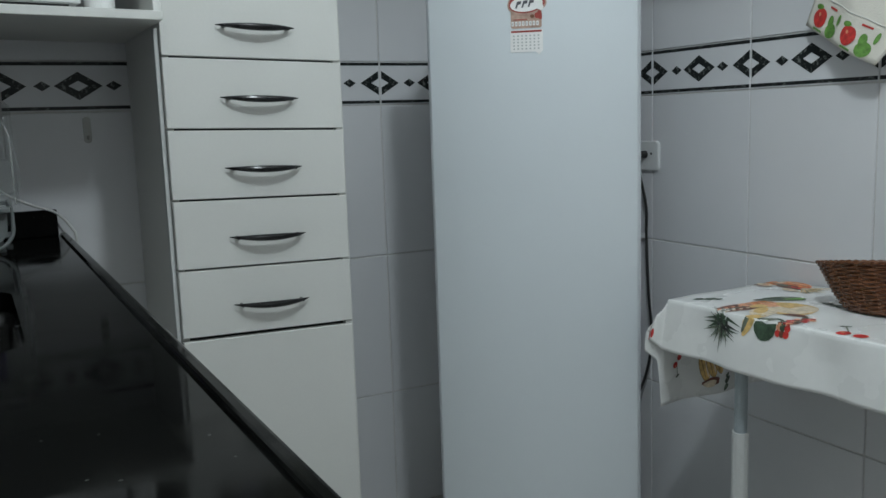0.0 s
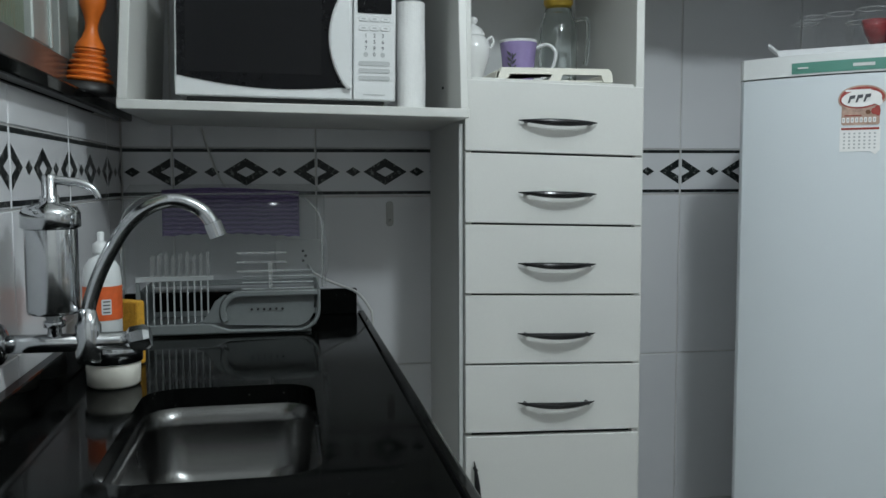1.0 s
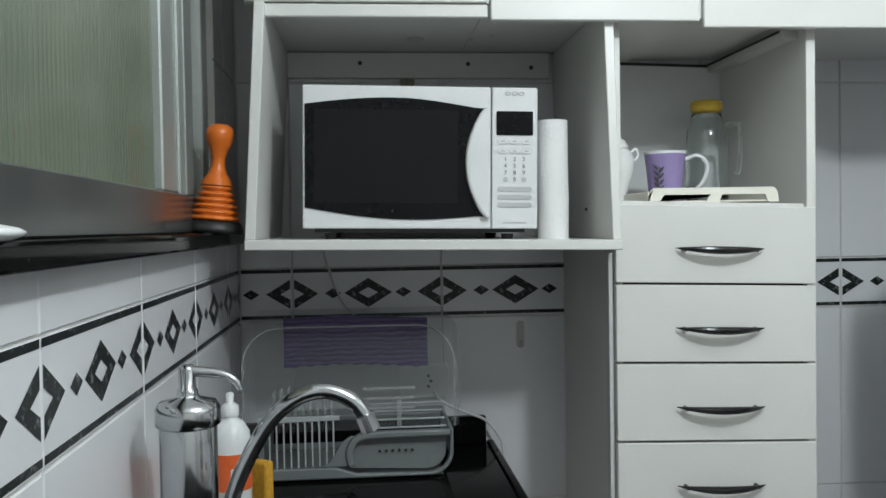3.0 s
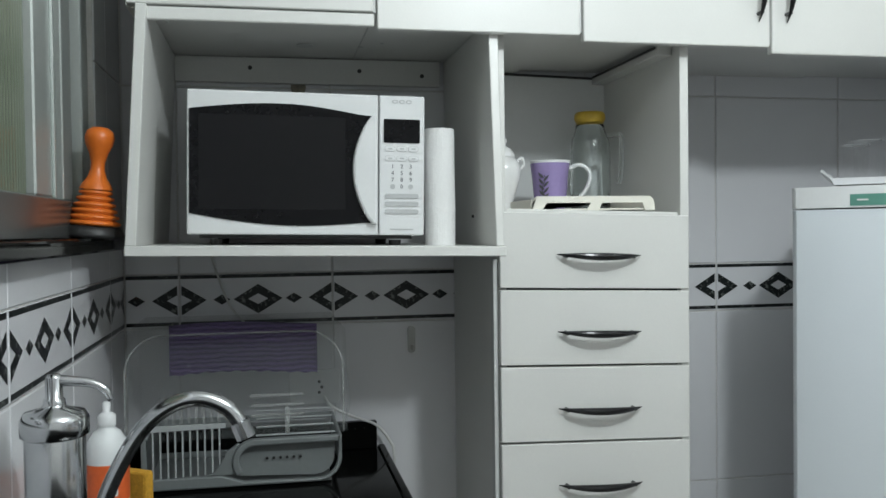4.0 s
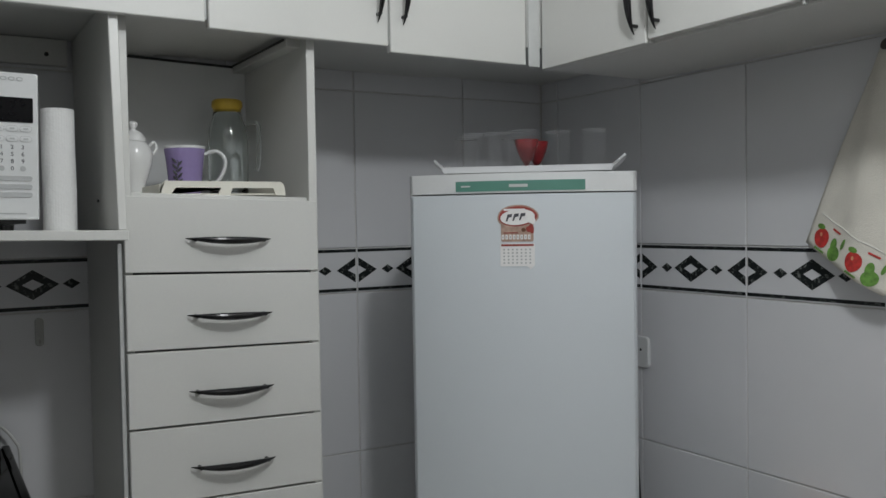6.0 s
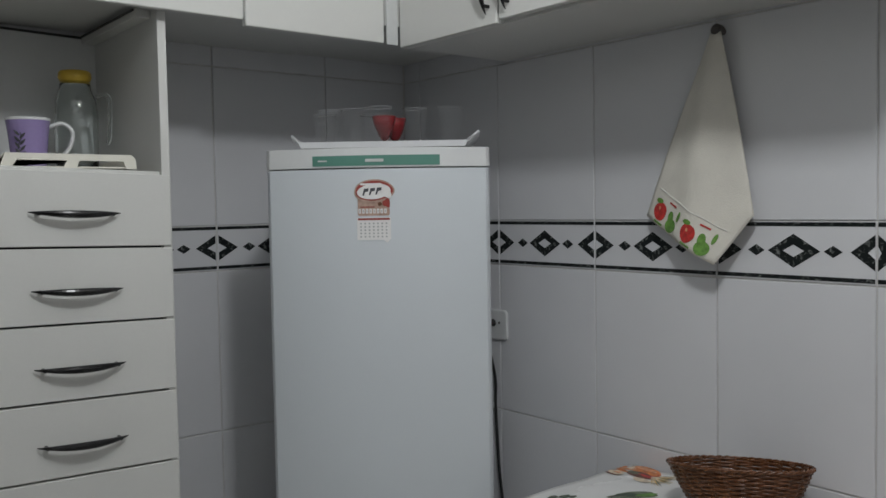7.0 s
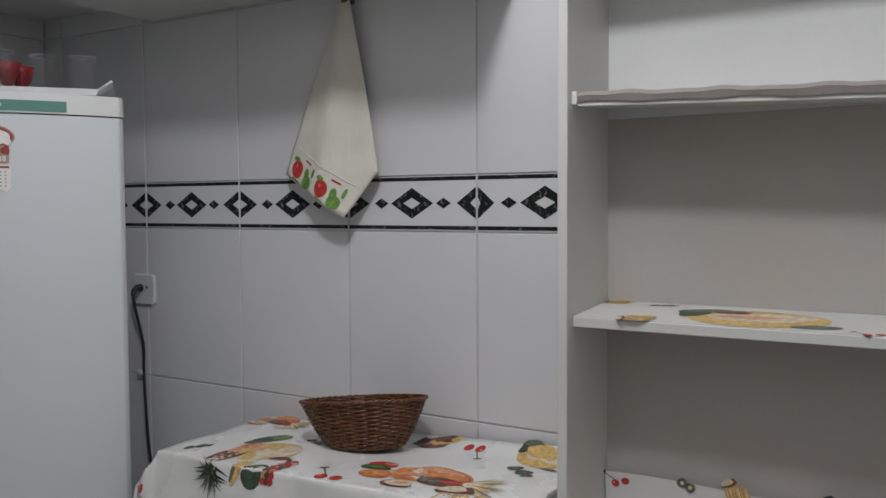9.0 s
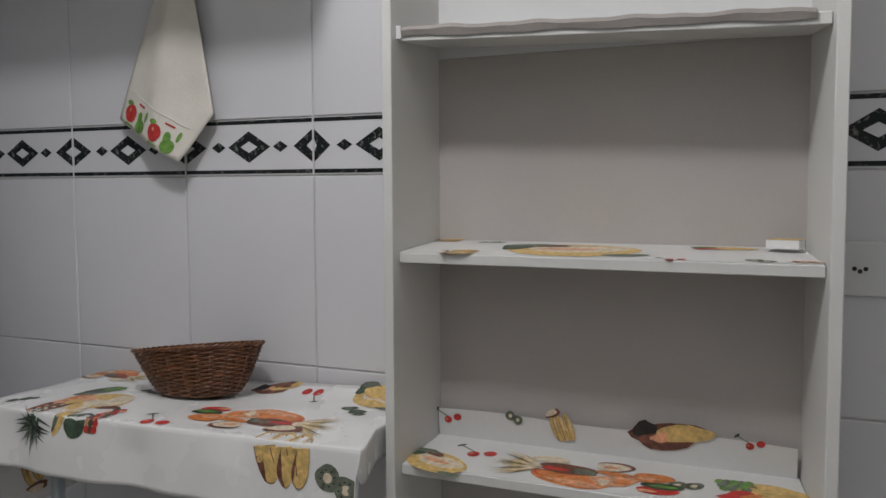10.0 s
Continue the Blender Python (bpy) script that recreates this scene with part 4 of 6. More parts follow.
part("badge_mark", block(oval(MCX + 0.028, MCZ + 0.014, 0.009, 0.008, 0, 14, 0.18), on_door, 0.0028, 0.0004), M_MWHITE, magnet)
part("badge_mark", block(oval(MCX + 0.012, MCZ - 0.006, 0.0045, 0.004, 0, 12), on_door, 0.0020, 0.0004), FRUIT_BROWN, magnet)
part("badge_mark", block(oval(MCX + 0.026, MCZ - 0.004, 0.008, 0.009, 0, 14, 0.2), on_door, 0.0020, 0.0004), M_MRED, magnet)
for k in range(8):
    part("print_bar", block(round_rect(0.0052, 0.0095, 0.001, 2, MCX - 0.030 + 0.0076 * k, MCZ - 0.0205), on_door, 0.0015, 0.0004), M_MWHITE, magnet)
    part("print_bar", block(round_rect(0.0022, 0.0055, 0.0006, 2, MCX - 0.030 + 0.0076 * k, MCZ - 0.0205), on_door, 0.0019, 0.0003), M_KEY, magnet)
part("print_bar", block(round_rect(0.030, 0.0018, 0.0005, 2, MCX - 0.014, MCZ - 0.012), on_door, 0.0015, 0.0004), M_MRED, magnet)
leaf = part("calendar_leaf", block([(MCX - 0.036, MCZ - 0.034), (MCX + 0.034, MCZ - 0.034), (MCX + 0.034, MCZ - 0.078), (MCX + 0.026, MCZ - 0.086), (MCX + 0.018, MCZ - 0.080), (MCX - 0.036, MCZ - 0.080)], on_door, 0.0006, 0.0008), M_MWHITE, magnet, "white calendar leaf with small print")
part("print_bar", block(round_rect(0.066, 0.004, 0.001, 2, MCX - 0.001, MCZ - 0.037), on_door, 0.0015, 0.0003), M_MRED, leaf)
bm = bmesh.new()
for i in range(5):
    for j in range(7):
        decal(bm, round_rect(0.0038, 0.0034, 0.0008, 1, MCX - 0.028 + j * 0.0088, MCZ - 0.046 - i * 0.0068), on_door, 0.0016)
part("print_dates", bm, M_KEY, leaf)


# ---- faucet with water filter ----
FY = -0.93
faucet = empty("wall_faucet", pose(0, FY, 0), "chrome wall faucet with a swan-neck spout and water filter", "faucet")
part("flange", tube([(0.0008, 0, 1.014), (0.004, 0, 1.014), (0.007, 0, 1.014), (0.011, 0, 1.014)], 0.028, 28, taper=lambda s: 1.0 - 0.5 * s * s), M_CHROME, faucet, smooth=True)
part("inlet_pipe", tube([(0.008, 0, 1.014), (0.04, 0, 1.014), (0.041, 0, 1.014), (0.168, 0, 1.014)], 0.0125, 20), M_CHROME, faucet, smooth=True)
part("valve_body", lathe([(0, 0.985), (0.014, 0.985), (0.017, 0.990), (0.017, 1.036), (0.014, 1.042), (0.010, 1.060), (0, 1.060)], 24, center=(0.112, 0, 0)), M_CHROME, faucet, smooth=True)
sp = curve_points([(0.112, 0, 1.04), (0.115, 0, 1.065), (0.132, 0, 1.112), (0.163, 0, 1.166), (0.196, 0, 1.194), (0.230, 0, 1.202), (0.261, 0, 1.190), (0.278, 0, 1.169)], 48)
part("spout", tube(sp, 0.0095, 16), M_CHROME, faucet, smooth=True)
part("aerator", tube([(0.2765, 0, 1.172), (0.2805, 0, 1.162), (0.284, 0, 1.153)], 0.0118, 18), M_CHROME, faucet, smooth=False)
part("knob", tube([(0.165, 0, 1.014), (0.168, 0, 1.015), (0.185, 0, 1.018), (0.192, 0, 1.019)], 0.0185, 8, taper=lambda s: 0.75 + 0.25 * math.sin(math.pi * s)), M_CHROME, faucet, "faceted chrome tap knob")
filt = part("filter_body", lathe([(0, 1.046), (0.010, 1.046), (0.012, 1.050), (0.031, 1.054), (0.033, 1.058), (0.033, 1.165), (0.030, 1.171)], 36, center=(0.070, 0, 0)), M_CHROME, faucet, smooth=True)
part("filter_neck", lathe([(0.009, 1.02), (0.009, 1.034), (0.014, 1.036), (0.014, 1.044), (0.009, 1.046), (0.009, 1.048)], 16, center=(0.070, 0, 0)), M_CHROME, filt, smooth=True)
part("filter_cap", lathe([(0.033, 1.166), (0.0375, 1.169), (0.0375, 1.187), (0.033, 1.195), (0.014, 1.200), (0.012, 1.204), (0.012, 1.209), (0.0095, 1.211), (0.0095, 1.234), (0.007, 1.238), (0, 1.238)], 36, center=(0.070, 0, 0)), M_CHROME, filt, smooth=True)
part("filter_spout", tube(curve_points([(0.070, 0, 1.231), (0.090, 0, 1.229), (0.110, 0, 1.226), (0.125, 0, 1.218), (0.132, 0, 1.205)], 24), 0.0068, 12, taper=lambda s: 1 - 0.45 * s), M_CHROME, filt, smooth=True)

# cup, bottle and sponge on the counter
CZT = CZ + 0.0004
cup = empty("steel_cup", pose(0.098, -0.690, CZT), "small cream cup in a steel holder", "cup")
part("cup_wall", lathe([(0, 0), (0.037, 0), (0.041, 0.004), (0.043, 0.055), (0.0405, 0.055), (0.038, 0.006), (0, 0.006)], 36), M_CREAM, cup, smooth=True)
part("steel_ring", lathe([(0.0415, 0.038), (0.0455, 0.040), (0.0465, 0.078), (0.0445, 0.078), (0.0435, 0.042)], 36), M_CHROME, cup, "chrome upper ring", smooth=True)
bottle = empty("detergent_bottle", pose(0.067, -0.60, CZT), "white detergent bottle with an orange label", "bottle")
M_BOTTLE = paint("bottle_white", (0.72, 0.74, 0.74), 0.35, vary=0.03)
part("bottle_body", lathe([(0, 0), (0.028, 0), (0.031, 0.004), (0.031, 0.13), (0.0315, 0.16), (0.029, 0.182), (0.020, 0.197), (0.012, 0.203), (0.012, 0.209)], 32), M_BOTTLE, bottle, smooth=True)
part("cap", lathe([(0.0135, 0.207), (0.0135, 0.222), (0.008, 0.226), (0.0055, 0.228), (0.0065, 0.240), (0.004, 0.243), (0, 0.243)], 24), M_WHITE, bottle, smooth=True)
M_LABEL = paint("orange_label", (0.72, 0.13, 0.03), 0.4, vary=0.12, scale=30)
lab = part("label", lathe([(0.0318, 0.095), (0.0318, 0.152)], 32), M_LABEL, bottle, "orange-red paper label", smooth=True)


def on_bottle(a, z, lift):
    t = radians(-90) + a / 0.032
    return Vector(((0.032 + lift) * math.cos(t), (0.032 + lift) * math.sin(t), z))


bm = bmesh.new()
decal(bm, round_rect(0.016, 0.026, 0.002, 2, 0.012, 0.118), on_bottle, 0.0006)
part("print_panel", bm, M_WHITE, lab)
bm = bmesh.new()
for k in range(4):
    decal(bm, round_rect(0.011, 0.0022, 0.0004, 1, 0.012, 0.109 + k * 0.006), on_bottle, 0.0010)
part("print_bar", bm, M_INK, lab)
sponge = tagged(part("sponge", boxed((-0.010, -0.026, 0), (0.010, 0.026, 0.115), 0.005, seg=2), paint("sponge_foam", (0.62, 0.33, 0.03), 0.9, vary=0.2, scale=90, bump=0.8, bump_scale=240)), "yellow washing-up sponge standing on end", "sponge")
sponge.matrix_world = pose(0.098, -0.520, CZT, 0, 0, 55)

# dish rack with a clear cover
M_RACK = paint("rack_plastic", (0.185, 0.20, 0.20), 0.35, vary=0.08)
M_SLAT = paint("slat_plastic", (0.42, 0.44, 0.44), 0.4, vary=0.08)
rack = empty("dish_rack", pose(0, 0, CZT), "grey plastic dish rack with a clear cover", "dish rack")
RX0, RX1, RY0, RY1 = 0.066, 0.448, -0.255, -0.030


def arc(cx, cy, r, a0, a1, n=8):
    return [(cx + r * math.cos(radians(a0 + (a1 - a0) * k / n)), cy + r * math.sin(radians(a0 + (a1 - a0) * k / n))) for k in range(n + 1)]


def rack_front():
    """The moulded front: a low rim that swells into a rounded pocket with a rolled edge."""
    bm = bmesh.new()
    m = axes((0, RY0, 0), (1, 0, 0), (0, 0, 1))
    x1 = RX1
    rim = [(RX0, 0.004)] + arc(x1 - 0.046, 0.050, 0.046, -90, 0, 10) + [(x1, 0.094), (x1 - 0.006, 0.094)] + arc(x1 - 0.048, 0.050, 0.040, 0, -90, 10) + [(RX0 + 0.190, 0.012), (RX0 + 0.150, 0.026), (RX0 + 0.010, 0.026), (RX0, 0.030)]
    prism(rim, 0.012, m, 0.003, bm)
    roll = arc(RX0 + 0.214, 0.050, 0.044, 215, 90, 12) + [(x1 - 0.0065, 0.094), (x1 - 0.0065, 0.082)] + arc(RX0 + 0.214, 0.050, 0.031, 90, 215, 12)
    prism(roll, 0.014, m, 0.003, bm)
    wing = [(RX0 + 0.118, 0.0265), (RX0 + 0.136, 0.034), (RX0 + 0.148, 0.050), (RX0 + 0.160, 0.072), (RX0 + 0.180, 0.086)] + arc(RX0 + 0.214, 0.050, 0.0445, 130, 205, 8) + [(RX0 + 0.170, 0.0265)]
    prism(wing, 0.008, m, 0.002, bm)
    panel = [(RX0 + 0.180, 0.020), (x1 - 0.050, 0.013)] + arc(x1 - 0.050, 0.050, 0.036, -80, 0, 8) + [(x1 - 0.012, 0.084), (RX0 + 0.214, 0.084)] + arc(RX0 + 0.214, 0.050, 0.033, 95, 205, 10)
    prism(panel, 0.003, axes((0, RY0 + 0.010, 0), (1, 0, 0), (0, 0, 1)), bm=bm)
    return bm


part("front_wall", rack_front(), M_RACK, rack)
FRONT = axes((0, RY0, 0), (1, 0, 0), (0, 0, 1))
part("top_bar", prism([(RX0, 0.116), (RX0 + 0.158, 0.118), (RX0 + 0.158, 0.127), (RX0, 0.127)], 0.006, FRONT, 0.001), M_SLAT, rack)
part("end_post", prism([(RX0, 0.0265), (RX0, 0.1155), (RX0 + 0.008, 0.1155), (RX0 + 0.012, 0.0265)], 0.006, FRONT, 0.001), M_RACK, rack)
for k in range(10):
    x = RX0 + 0.020 + k * 0.0138
    part("slat", boxed((x, RY0 - 0.004, 0.024 + 0.0006 * k), (x + 0.0032, RY0 + 0.002, 0.118), 0.0008), M_SLAT, rack)
part("rack_floor", boxed((RX0, RY0, 0.0), (RX1 - 0.02, RY1, 0.006), 0.002), M_RACK, rack)
part("back_rail", boxed((RX0, RY1 - 0.006, 0.080), (RX1, RY1, 0.094), 0.002), M_RACK, rack)
part("back_rail", boxed((RX0, RY1 - 0.006, 0.006), (RX1, RY1, 0.020), 0.002), M_RACK, rack)
part("side_wall", boxed((RX1 - 0.007, RY0 + 0.002, 0.04), (RX1, RY1 - 0.006, 0.094), 0.002), M_RACK, rack)
part("side_wall", boxed((RX0, RY0 + 0.001, 0.006), (RX0 + 0.006, RY1 - 0.006, 0.094), 0.002), M_RACK, rack)
for k in range(6):
    part("hole", tube([(RX0 + 0.236 + k * 0.013, RY0 + 0.0065, 0.052), (RX0 + 0.236 + k * 0.013, RY0 + 0.0015, 0.052)], 0.0028, 8), M_RUBBER, rack)
for k in range(4):
    part("cover_rib", tube([(RX0 + 0.215, RY0 + 0.02 + k * 0.03, 0.094 + 0.010 * k), (RX1 - 0.012, RY0 + 0.02 + k * 0.03, 0.094 + 0.010 * k)], 0.0020, 8), M_SLAT, rack)
M_COVER = thin_clear("cover_plastic", (0.40, 0.43, 0.43), 0.13, 0.08)
bm = bmesh.new()
prof = []
for k in range(13):
    a = math.pi * k / 12
    prof.append((RY0 + 0.004 + (RY1 - RY0 - 0.008) * (0.5 - 0.5 * math.cos(a)), 0.095 + 0.225 * min(1.0, 1.25 * math.sin(a) ** 0.55)))
cols = []
for i, x in enumerate((RX0 - 0.030, RX0 - 0.012, RX1 - 0.006, RX1 + 0.014)):
    s = 1.0 if 0 < i < 3 else 0.9
    cols.append([bm.verts.new((x, (RY0 + RY1) / 2 + (y - (RY0 + RY1) / 2) * s, 0.095 + (z - 0.095) * s)) for y, z in prof])
for a, b in zip(cols, cols[1:]):
    for k in range(12):
        bm.faces.new((a[k], a[k + 1], b[k + 1], b[k]))
bm.faces.new(cols[0])
bm.faces.new(cols[-1][::-1])
part("clear_cover", bm, M_COVER, rack, "clear domed plastic cover", smooth=True)
M_EDGEP = thin_clear("cover_edge", (0.62, 0.64, 0.62), 0.30, 0.1)
M_DIVIDER = thin_clear("divider_plastic", (0.72, 0.73, 0.70), 0.22, 0.2)
CXR = RX1 + 0.006
part("cover_rim", tube([(CXR, RY0 + 0.012, 0.096)] + [(CXR, RY0 + 0.012, 0.20)] + [(x, RY0 + 0.012, z) for x, z in arc(CXR - 0.075, 0.225, 0.075, 0, 90, 10)] + [(RX0 + 0.05, RY0 + 0.012, 0.300)] + [(x, RY0 + 0.012, z) for x, z in arc(RX0 + 0.045, 0.225, 0.075, 90, 180, 10)] + [(RX0 - 0.030, RY0 + 0.012, 0.096)], 0.0022, 8), M_EDGEP, rack, "pale edge of the clear cover", smooth=True)
for k in range(9):
    x = RX0 + 0.022 + k * 0.0146
    part("plate_divider", boxed((x, RY0 + 0.05, 0.10), (x + 0.0052, RY0 + 0.09, 0.165 + 0.004 * (k % 3)), 0.0015), M_DIVIDER, rack)
for k in range(3):
    part("cover_rib", boxed((RX0 + 0.205, RY0 + 0.030, 0.128 + 0.020 * k), (RX0 + 0.310, RY0 + 0.034, 0.134 + 0.020 * k), 0.001), M_DIVIDER, rack)
part("cover_rib", boxed((RX0 + 0.272, RY0 + 0.012, 0.096), (RX0 + 0.281, RY0 + 0.016, 0.150), 0.001), M_EDGEP, rack)
part("cover_handle", tube(curve_points([(RX1 + 0.008, -0.215, 0.235), (RX1 + 0.016, -0.22, 0.19), (RX1 + 0.018, -0.22, 0.14), (RX1 + 0.006, -0.215, 0.10)], 18), 0.003, 8), M_COVER, rack)
# purple cloth laid over the back of the rack's cover
def ribbed_cloth():
    """Purple weave with fine wavy ribs across it and a few pale flecks."""
    m, nt, b = nodes_of("purple_cloth")
    n, l = nt.nodes, nt.links
    tex = n.new("ShaderNodeTexCoord")
    wave = n.new("ShaderNodeTexWave")
    wave.bands_direction = "Z"
    wave.inputs["Scale"].default_value, wave.inputs["Distortion"].default_value, wave.inputs["Detail"].default_value, wave.inputs["Detail Scale"].default_value = 32, 3.0, 1.0, 1.6
    l.new(tex.outputs["Object"], wave.inputs["Vector"])
    no = n.new("ShaderNodeTexNoise")
    no.inputs["Scale"].default_value, no.inputs["Detail"].default_value = 26, 4
    l.new(tex.outputs["Object"], no.inputs["Vector"])
    mix = n.new("ShaderNodeMix")
    mix.data_type = "RGBA"
    mix.inputs["A"].default_value, mix.inputs["B"].default_value = (0.052, 0.026, 0.115, 1), (0.135, 0.085, 0.235, 1)
    l.new(wave.outputs["Fac"], mix.inputs["Factor"])
    fleck = n.new("ShaderNodeMapRange")
    fleck.inputs["From Min"].default_value, fleck.inputs["From Max"].default_value, fleck.inputs["To Max"].default_value = 0.68, 0.76, 0.6
    l.new(no.outputs["Fac"], fleck.inputs["Value"])
    top = n.new("ShaderNodeMix")
    top.data_type = "RGBA"
    top.inputs["B"].default_value = (0.38, 0.34, 0.45, 1)
    l.new(mix.outputs["Result"], top.inputs["A"])
    l.new(fleck.outputs[0], top.inputs["Factor"])
    l.new(top.outputs["Result"], b.inputs["Base Color"])
    b.inputs["Roughness"].default_value = 0.85
    bp = n.new("ShaderNodeBump")
    bp.inputs["Strength"].default_value, bp.inputs["Distance"].default_value = 0.5, 0.002
    l.new(wave.outputs["Fac"], bp.inputs["Height"])
    l.new(bp.outputs[0], b.inputs["Normal"])
    return m


M_PURPLE = ribbed_cloth()
cloth = empty("dish_cloth", pose(0, 0, 0), "purple ribbed dish cloth hanging behind the rack cover", "cloth")
bm = bmesh.new()
grid = []
for j in range(19):
    row = []
    for i in range(57):
        u, v = i / 56, j / 18
        y = -0.145 + 0.0012 * math.sin(v * 2 * math.pi * 9) + 0.003 * math.sin(u * 5 + v * 2)
        row.append(bm.verts.new((0.108 + 0.30 * u, y, 1.105 + 0.103 * v + 0.005 * math.sin(u * 4) + (0.0015 * math.sin(u * 60) if j == 0 else 0))))
    grid.append(row)
for a, b in zip(grid, grid[1:]):
    for k in range(56):
        bm.faces.new((a[k], a[k + 1], b[k + 1], b[k]))
ob = part("cloth_sheet", bm, M_PURPLE, cloth, smooth=True)
md = ob.modifiers.new("thick", "SOLIDIFY")
md.thickness = 0.0025


# ---- cords, sockets, hooks ----
def socket(name, m, label, holes, w=0.075, h=0.115):
    s = empty(name, m, label, "socket")
    part("plate", prism(round_rect(w, h, 0.012, 5), 0.008, Matrix.Identity(4), 0.003), M_WHITE, s)
    for x, y in holes:
        part("pin_hole", tube([(x, y, 0.0078), (x, y, 0.0086)], 0.0036, 10), M_RUBBER, s)
    return s


socket("wall_socket", axes((XR - 0.0005, -0.408, 1.026), (0, -1, 0), (0, 0, 1)), "white wall socket with a black plug in it", [(0.014, 0.006)], 0.082, 0.080)
plug = empty("power_cord", pose(0, 0, 0), "black fridge cord plugged into the wall socket", "cord")
part("plug", tube([(XR - 0.009, -0.399, 1.030), (XR - 0.022, -0.399, 1.030), (XR - 0.030, -0.399, 1.026), (XR - 0.036, -0.400, 1.012)], 0.0105, 12, taper=lambda s: 1 - 0.45 * s), M_RUBBER, plug)
part("cord", tube(curve_points([(XR - 0.036, -0.400, 1.012), (XR - 0.030, -0.403, 0.97), (XR - 0.012, -0.407, 0.88), (XR - 0.010, -0.405, 0.80), (XR - 0.016, -0.421, 0.65), (XR - 0.014, -0.431, 0.5), (XR - 0.03, -0.401, 0.36), (XR - 0.08, -0.364, 0.28)], 60), 0.0038, 8), M_RUBBER, plug, smooth=True)
part("cord_clip", boxed((XR - 0.014, -0.402, 0.797), (XR - 0.0005, -0.382, 0.810), 0.002), M_WHITE, plug, "white wall clip")
socket("wall_socket", axes((XR - 0.0005, -2.440, 1.035), (0, -1, 0), (0, 0, 1)), "white double wall socket", [(-0.030, 0.0), (-0.022, -0.004), (-0.014, 0.0)], 0.12, 0.085)
socket("wall_socket", axes((0.408, -0.0005, 1.045), (1, 0, 0), (0, 0, 1)), "white wall socket behind the dish rack", [(0.010, 0.012), (0.016, 0.0), (0.010, -0.012)], 0.115, 0.080)
M_CORDW = paint("white_cord", (0.62, 0.62, 0.60), 0.45)
wc = empty("white_cord", pose(0, 0, 0), "white flex from the socket over the counter edge", "cord")
part("cord", tube(curve_points([(0.430, -0.009, 1.022), (0.440, -0.03, 1.008), (0.462, -0.04, 0.994), (0.50, -0.03, 0.975), (0.545, -0.025, 0.955), (0.575, -0.035, 0.918), (0.583, -0.04, 0.88), (0.584, -0.04, 0.70)], 60), 0.0032, 8), M_CORDW, wc, smooth=True)
wc = empty("white_cord", pose(0, 0, 0), "thin pale flex hanging below the niche", "cord")
part("cord", tube(curve_points([(0.185, -0.006, 1.352), (0.200, -0.006, 1.30), (0.225, -0.007, 1.235), (0.262, -0.010, 1.19), (0.30, -0.012, 1.165), (0.33, -0.012, 1.10)], 40), 0.0024, 8), M_CORDW, wc, smooth=True)
hk = empty("adhesive_hook", pose(0.632, -0.001, 1.145), "clear adhesive wall hook", "hook")
M_CLEARP = thin_clear("clear_plastic", (0.7, 0.7, 0.66), 0.45, 0.1)
part("hook_plate", prism(round_rect(0.018, 0.062, 0.008, 4), 0.003, axes((0, 0, 0), (1, 0, 0), (0, 0, 1)), 0.001), M_CLEARP, hk)
part("hook_finger", tube(curve_points([(0, -0.003, -0.014), (0, -0.012, -0.022), (0, -0.016, -0.014)], 10), 0.002, 8), M_CLEARP, hk)

# ---- hanging towel ----
HKY, HKZ = -1.104, 1.694
th = empty("towel_hook", pose(XR, HKY, HKZ), "small dark round wall hook", "hook")
part("knob", tube([(-0.0005, 0, 0), (-0.012, 0, 0), (-0.013, 0, 0), (-0.026, 0, 0.001), (-0.031, 0, 0.001)], 0.0125, 20, taper=lambda s: (0.6, 0.6, 1.0, 1.0, 0.7)[min(4, int(s * 4.01))]), paint("dark_knob", (0.07, 0.06, 0.055), 0.4, vary=0.3), th)


def towel_x(y, z):
    v = min(1.0, max(0.0, (HKZ - z) / 0.47))
    mid = -1.105 + 0.045 * v
    w = 0.03 + 0.13 * v
    d = (y - mid) / w
    return XR - 0.010 - (0.018 + 0.038 * v) * math.exp(-d * d * 1.2) - 0.0035 * v * math.sin(d * 7 + 2 * v)


M_TOWEL = paint("towel_cotton", (0.70, 0.67, 0.60), 0.95, vary=0.06, scale=20, bump=0.5, bump_scale=350)
towel = empty("hand_towel", pose(0, 0, 0), "cream cotton towel with a printed fruit border, on a hook", "towel")
BOT = [(-0.928, 1.318), (-1.118, 1.219), (-1.192, 1.318)]
bm = bmesh.new()
NU, NV = 36, 34
grid = []
for j in range(NV + 1):
    v = j / NV
    row = []
    for i in range(NU + 1):
        u = i / NU
        if u < 0.64:
            q = u / 0.64
            b = (BOT[0][0] + (BOT[1][0] - BOT[0][0]) * q, BOT[0][1] + (BOT[1][1] - BOT[0][1]) * q)
        else:
            q = (u - 0.64) / 0.36
            b = (BOT[1][0] + (BOT[2][0] - BOT[1][0]) * q, BOT[1][1] + (BOT[2][1] - BOT[1][1]) * q)
        a = (HKY + 0.012 - 0.024 * u, HKZ - 0.004)
        vv = v ** 1.04
        y = a[0] + (b[0] - a[0]) * vv
        z = a[1] + (b[1] - a[1]) * v
        y += (0.008 if u < 0.5 else -0.003) * math.sin(math.pi * v) * abs(2 * u - 1) ** 2
        row.append(bm.verts.new((towel_x(y, z), y, z)))
    grid.append(row)
for a, b in zip(grid, grid[1:]):
    for k in range(NU):
        bm.faces.new((a[k], a[k + 1], b[k + 1], b[k]))
ob = part("towel_sheet", bm, M_TOWEL, towel, smooth=True)
md = ob.modifiers.new("thick", "SOLIDIFY")
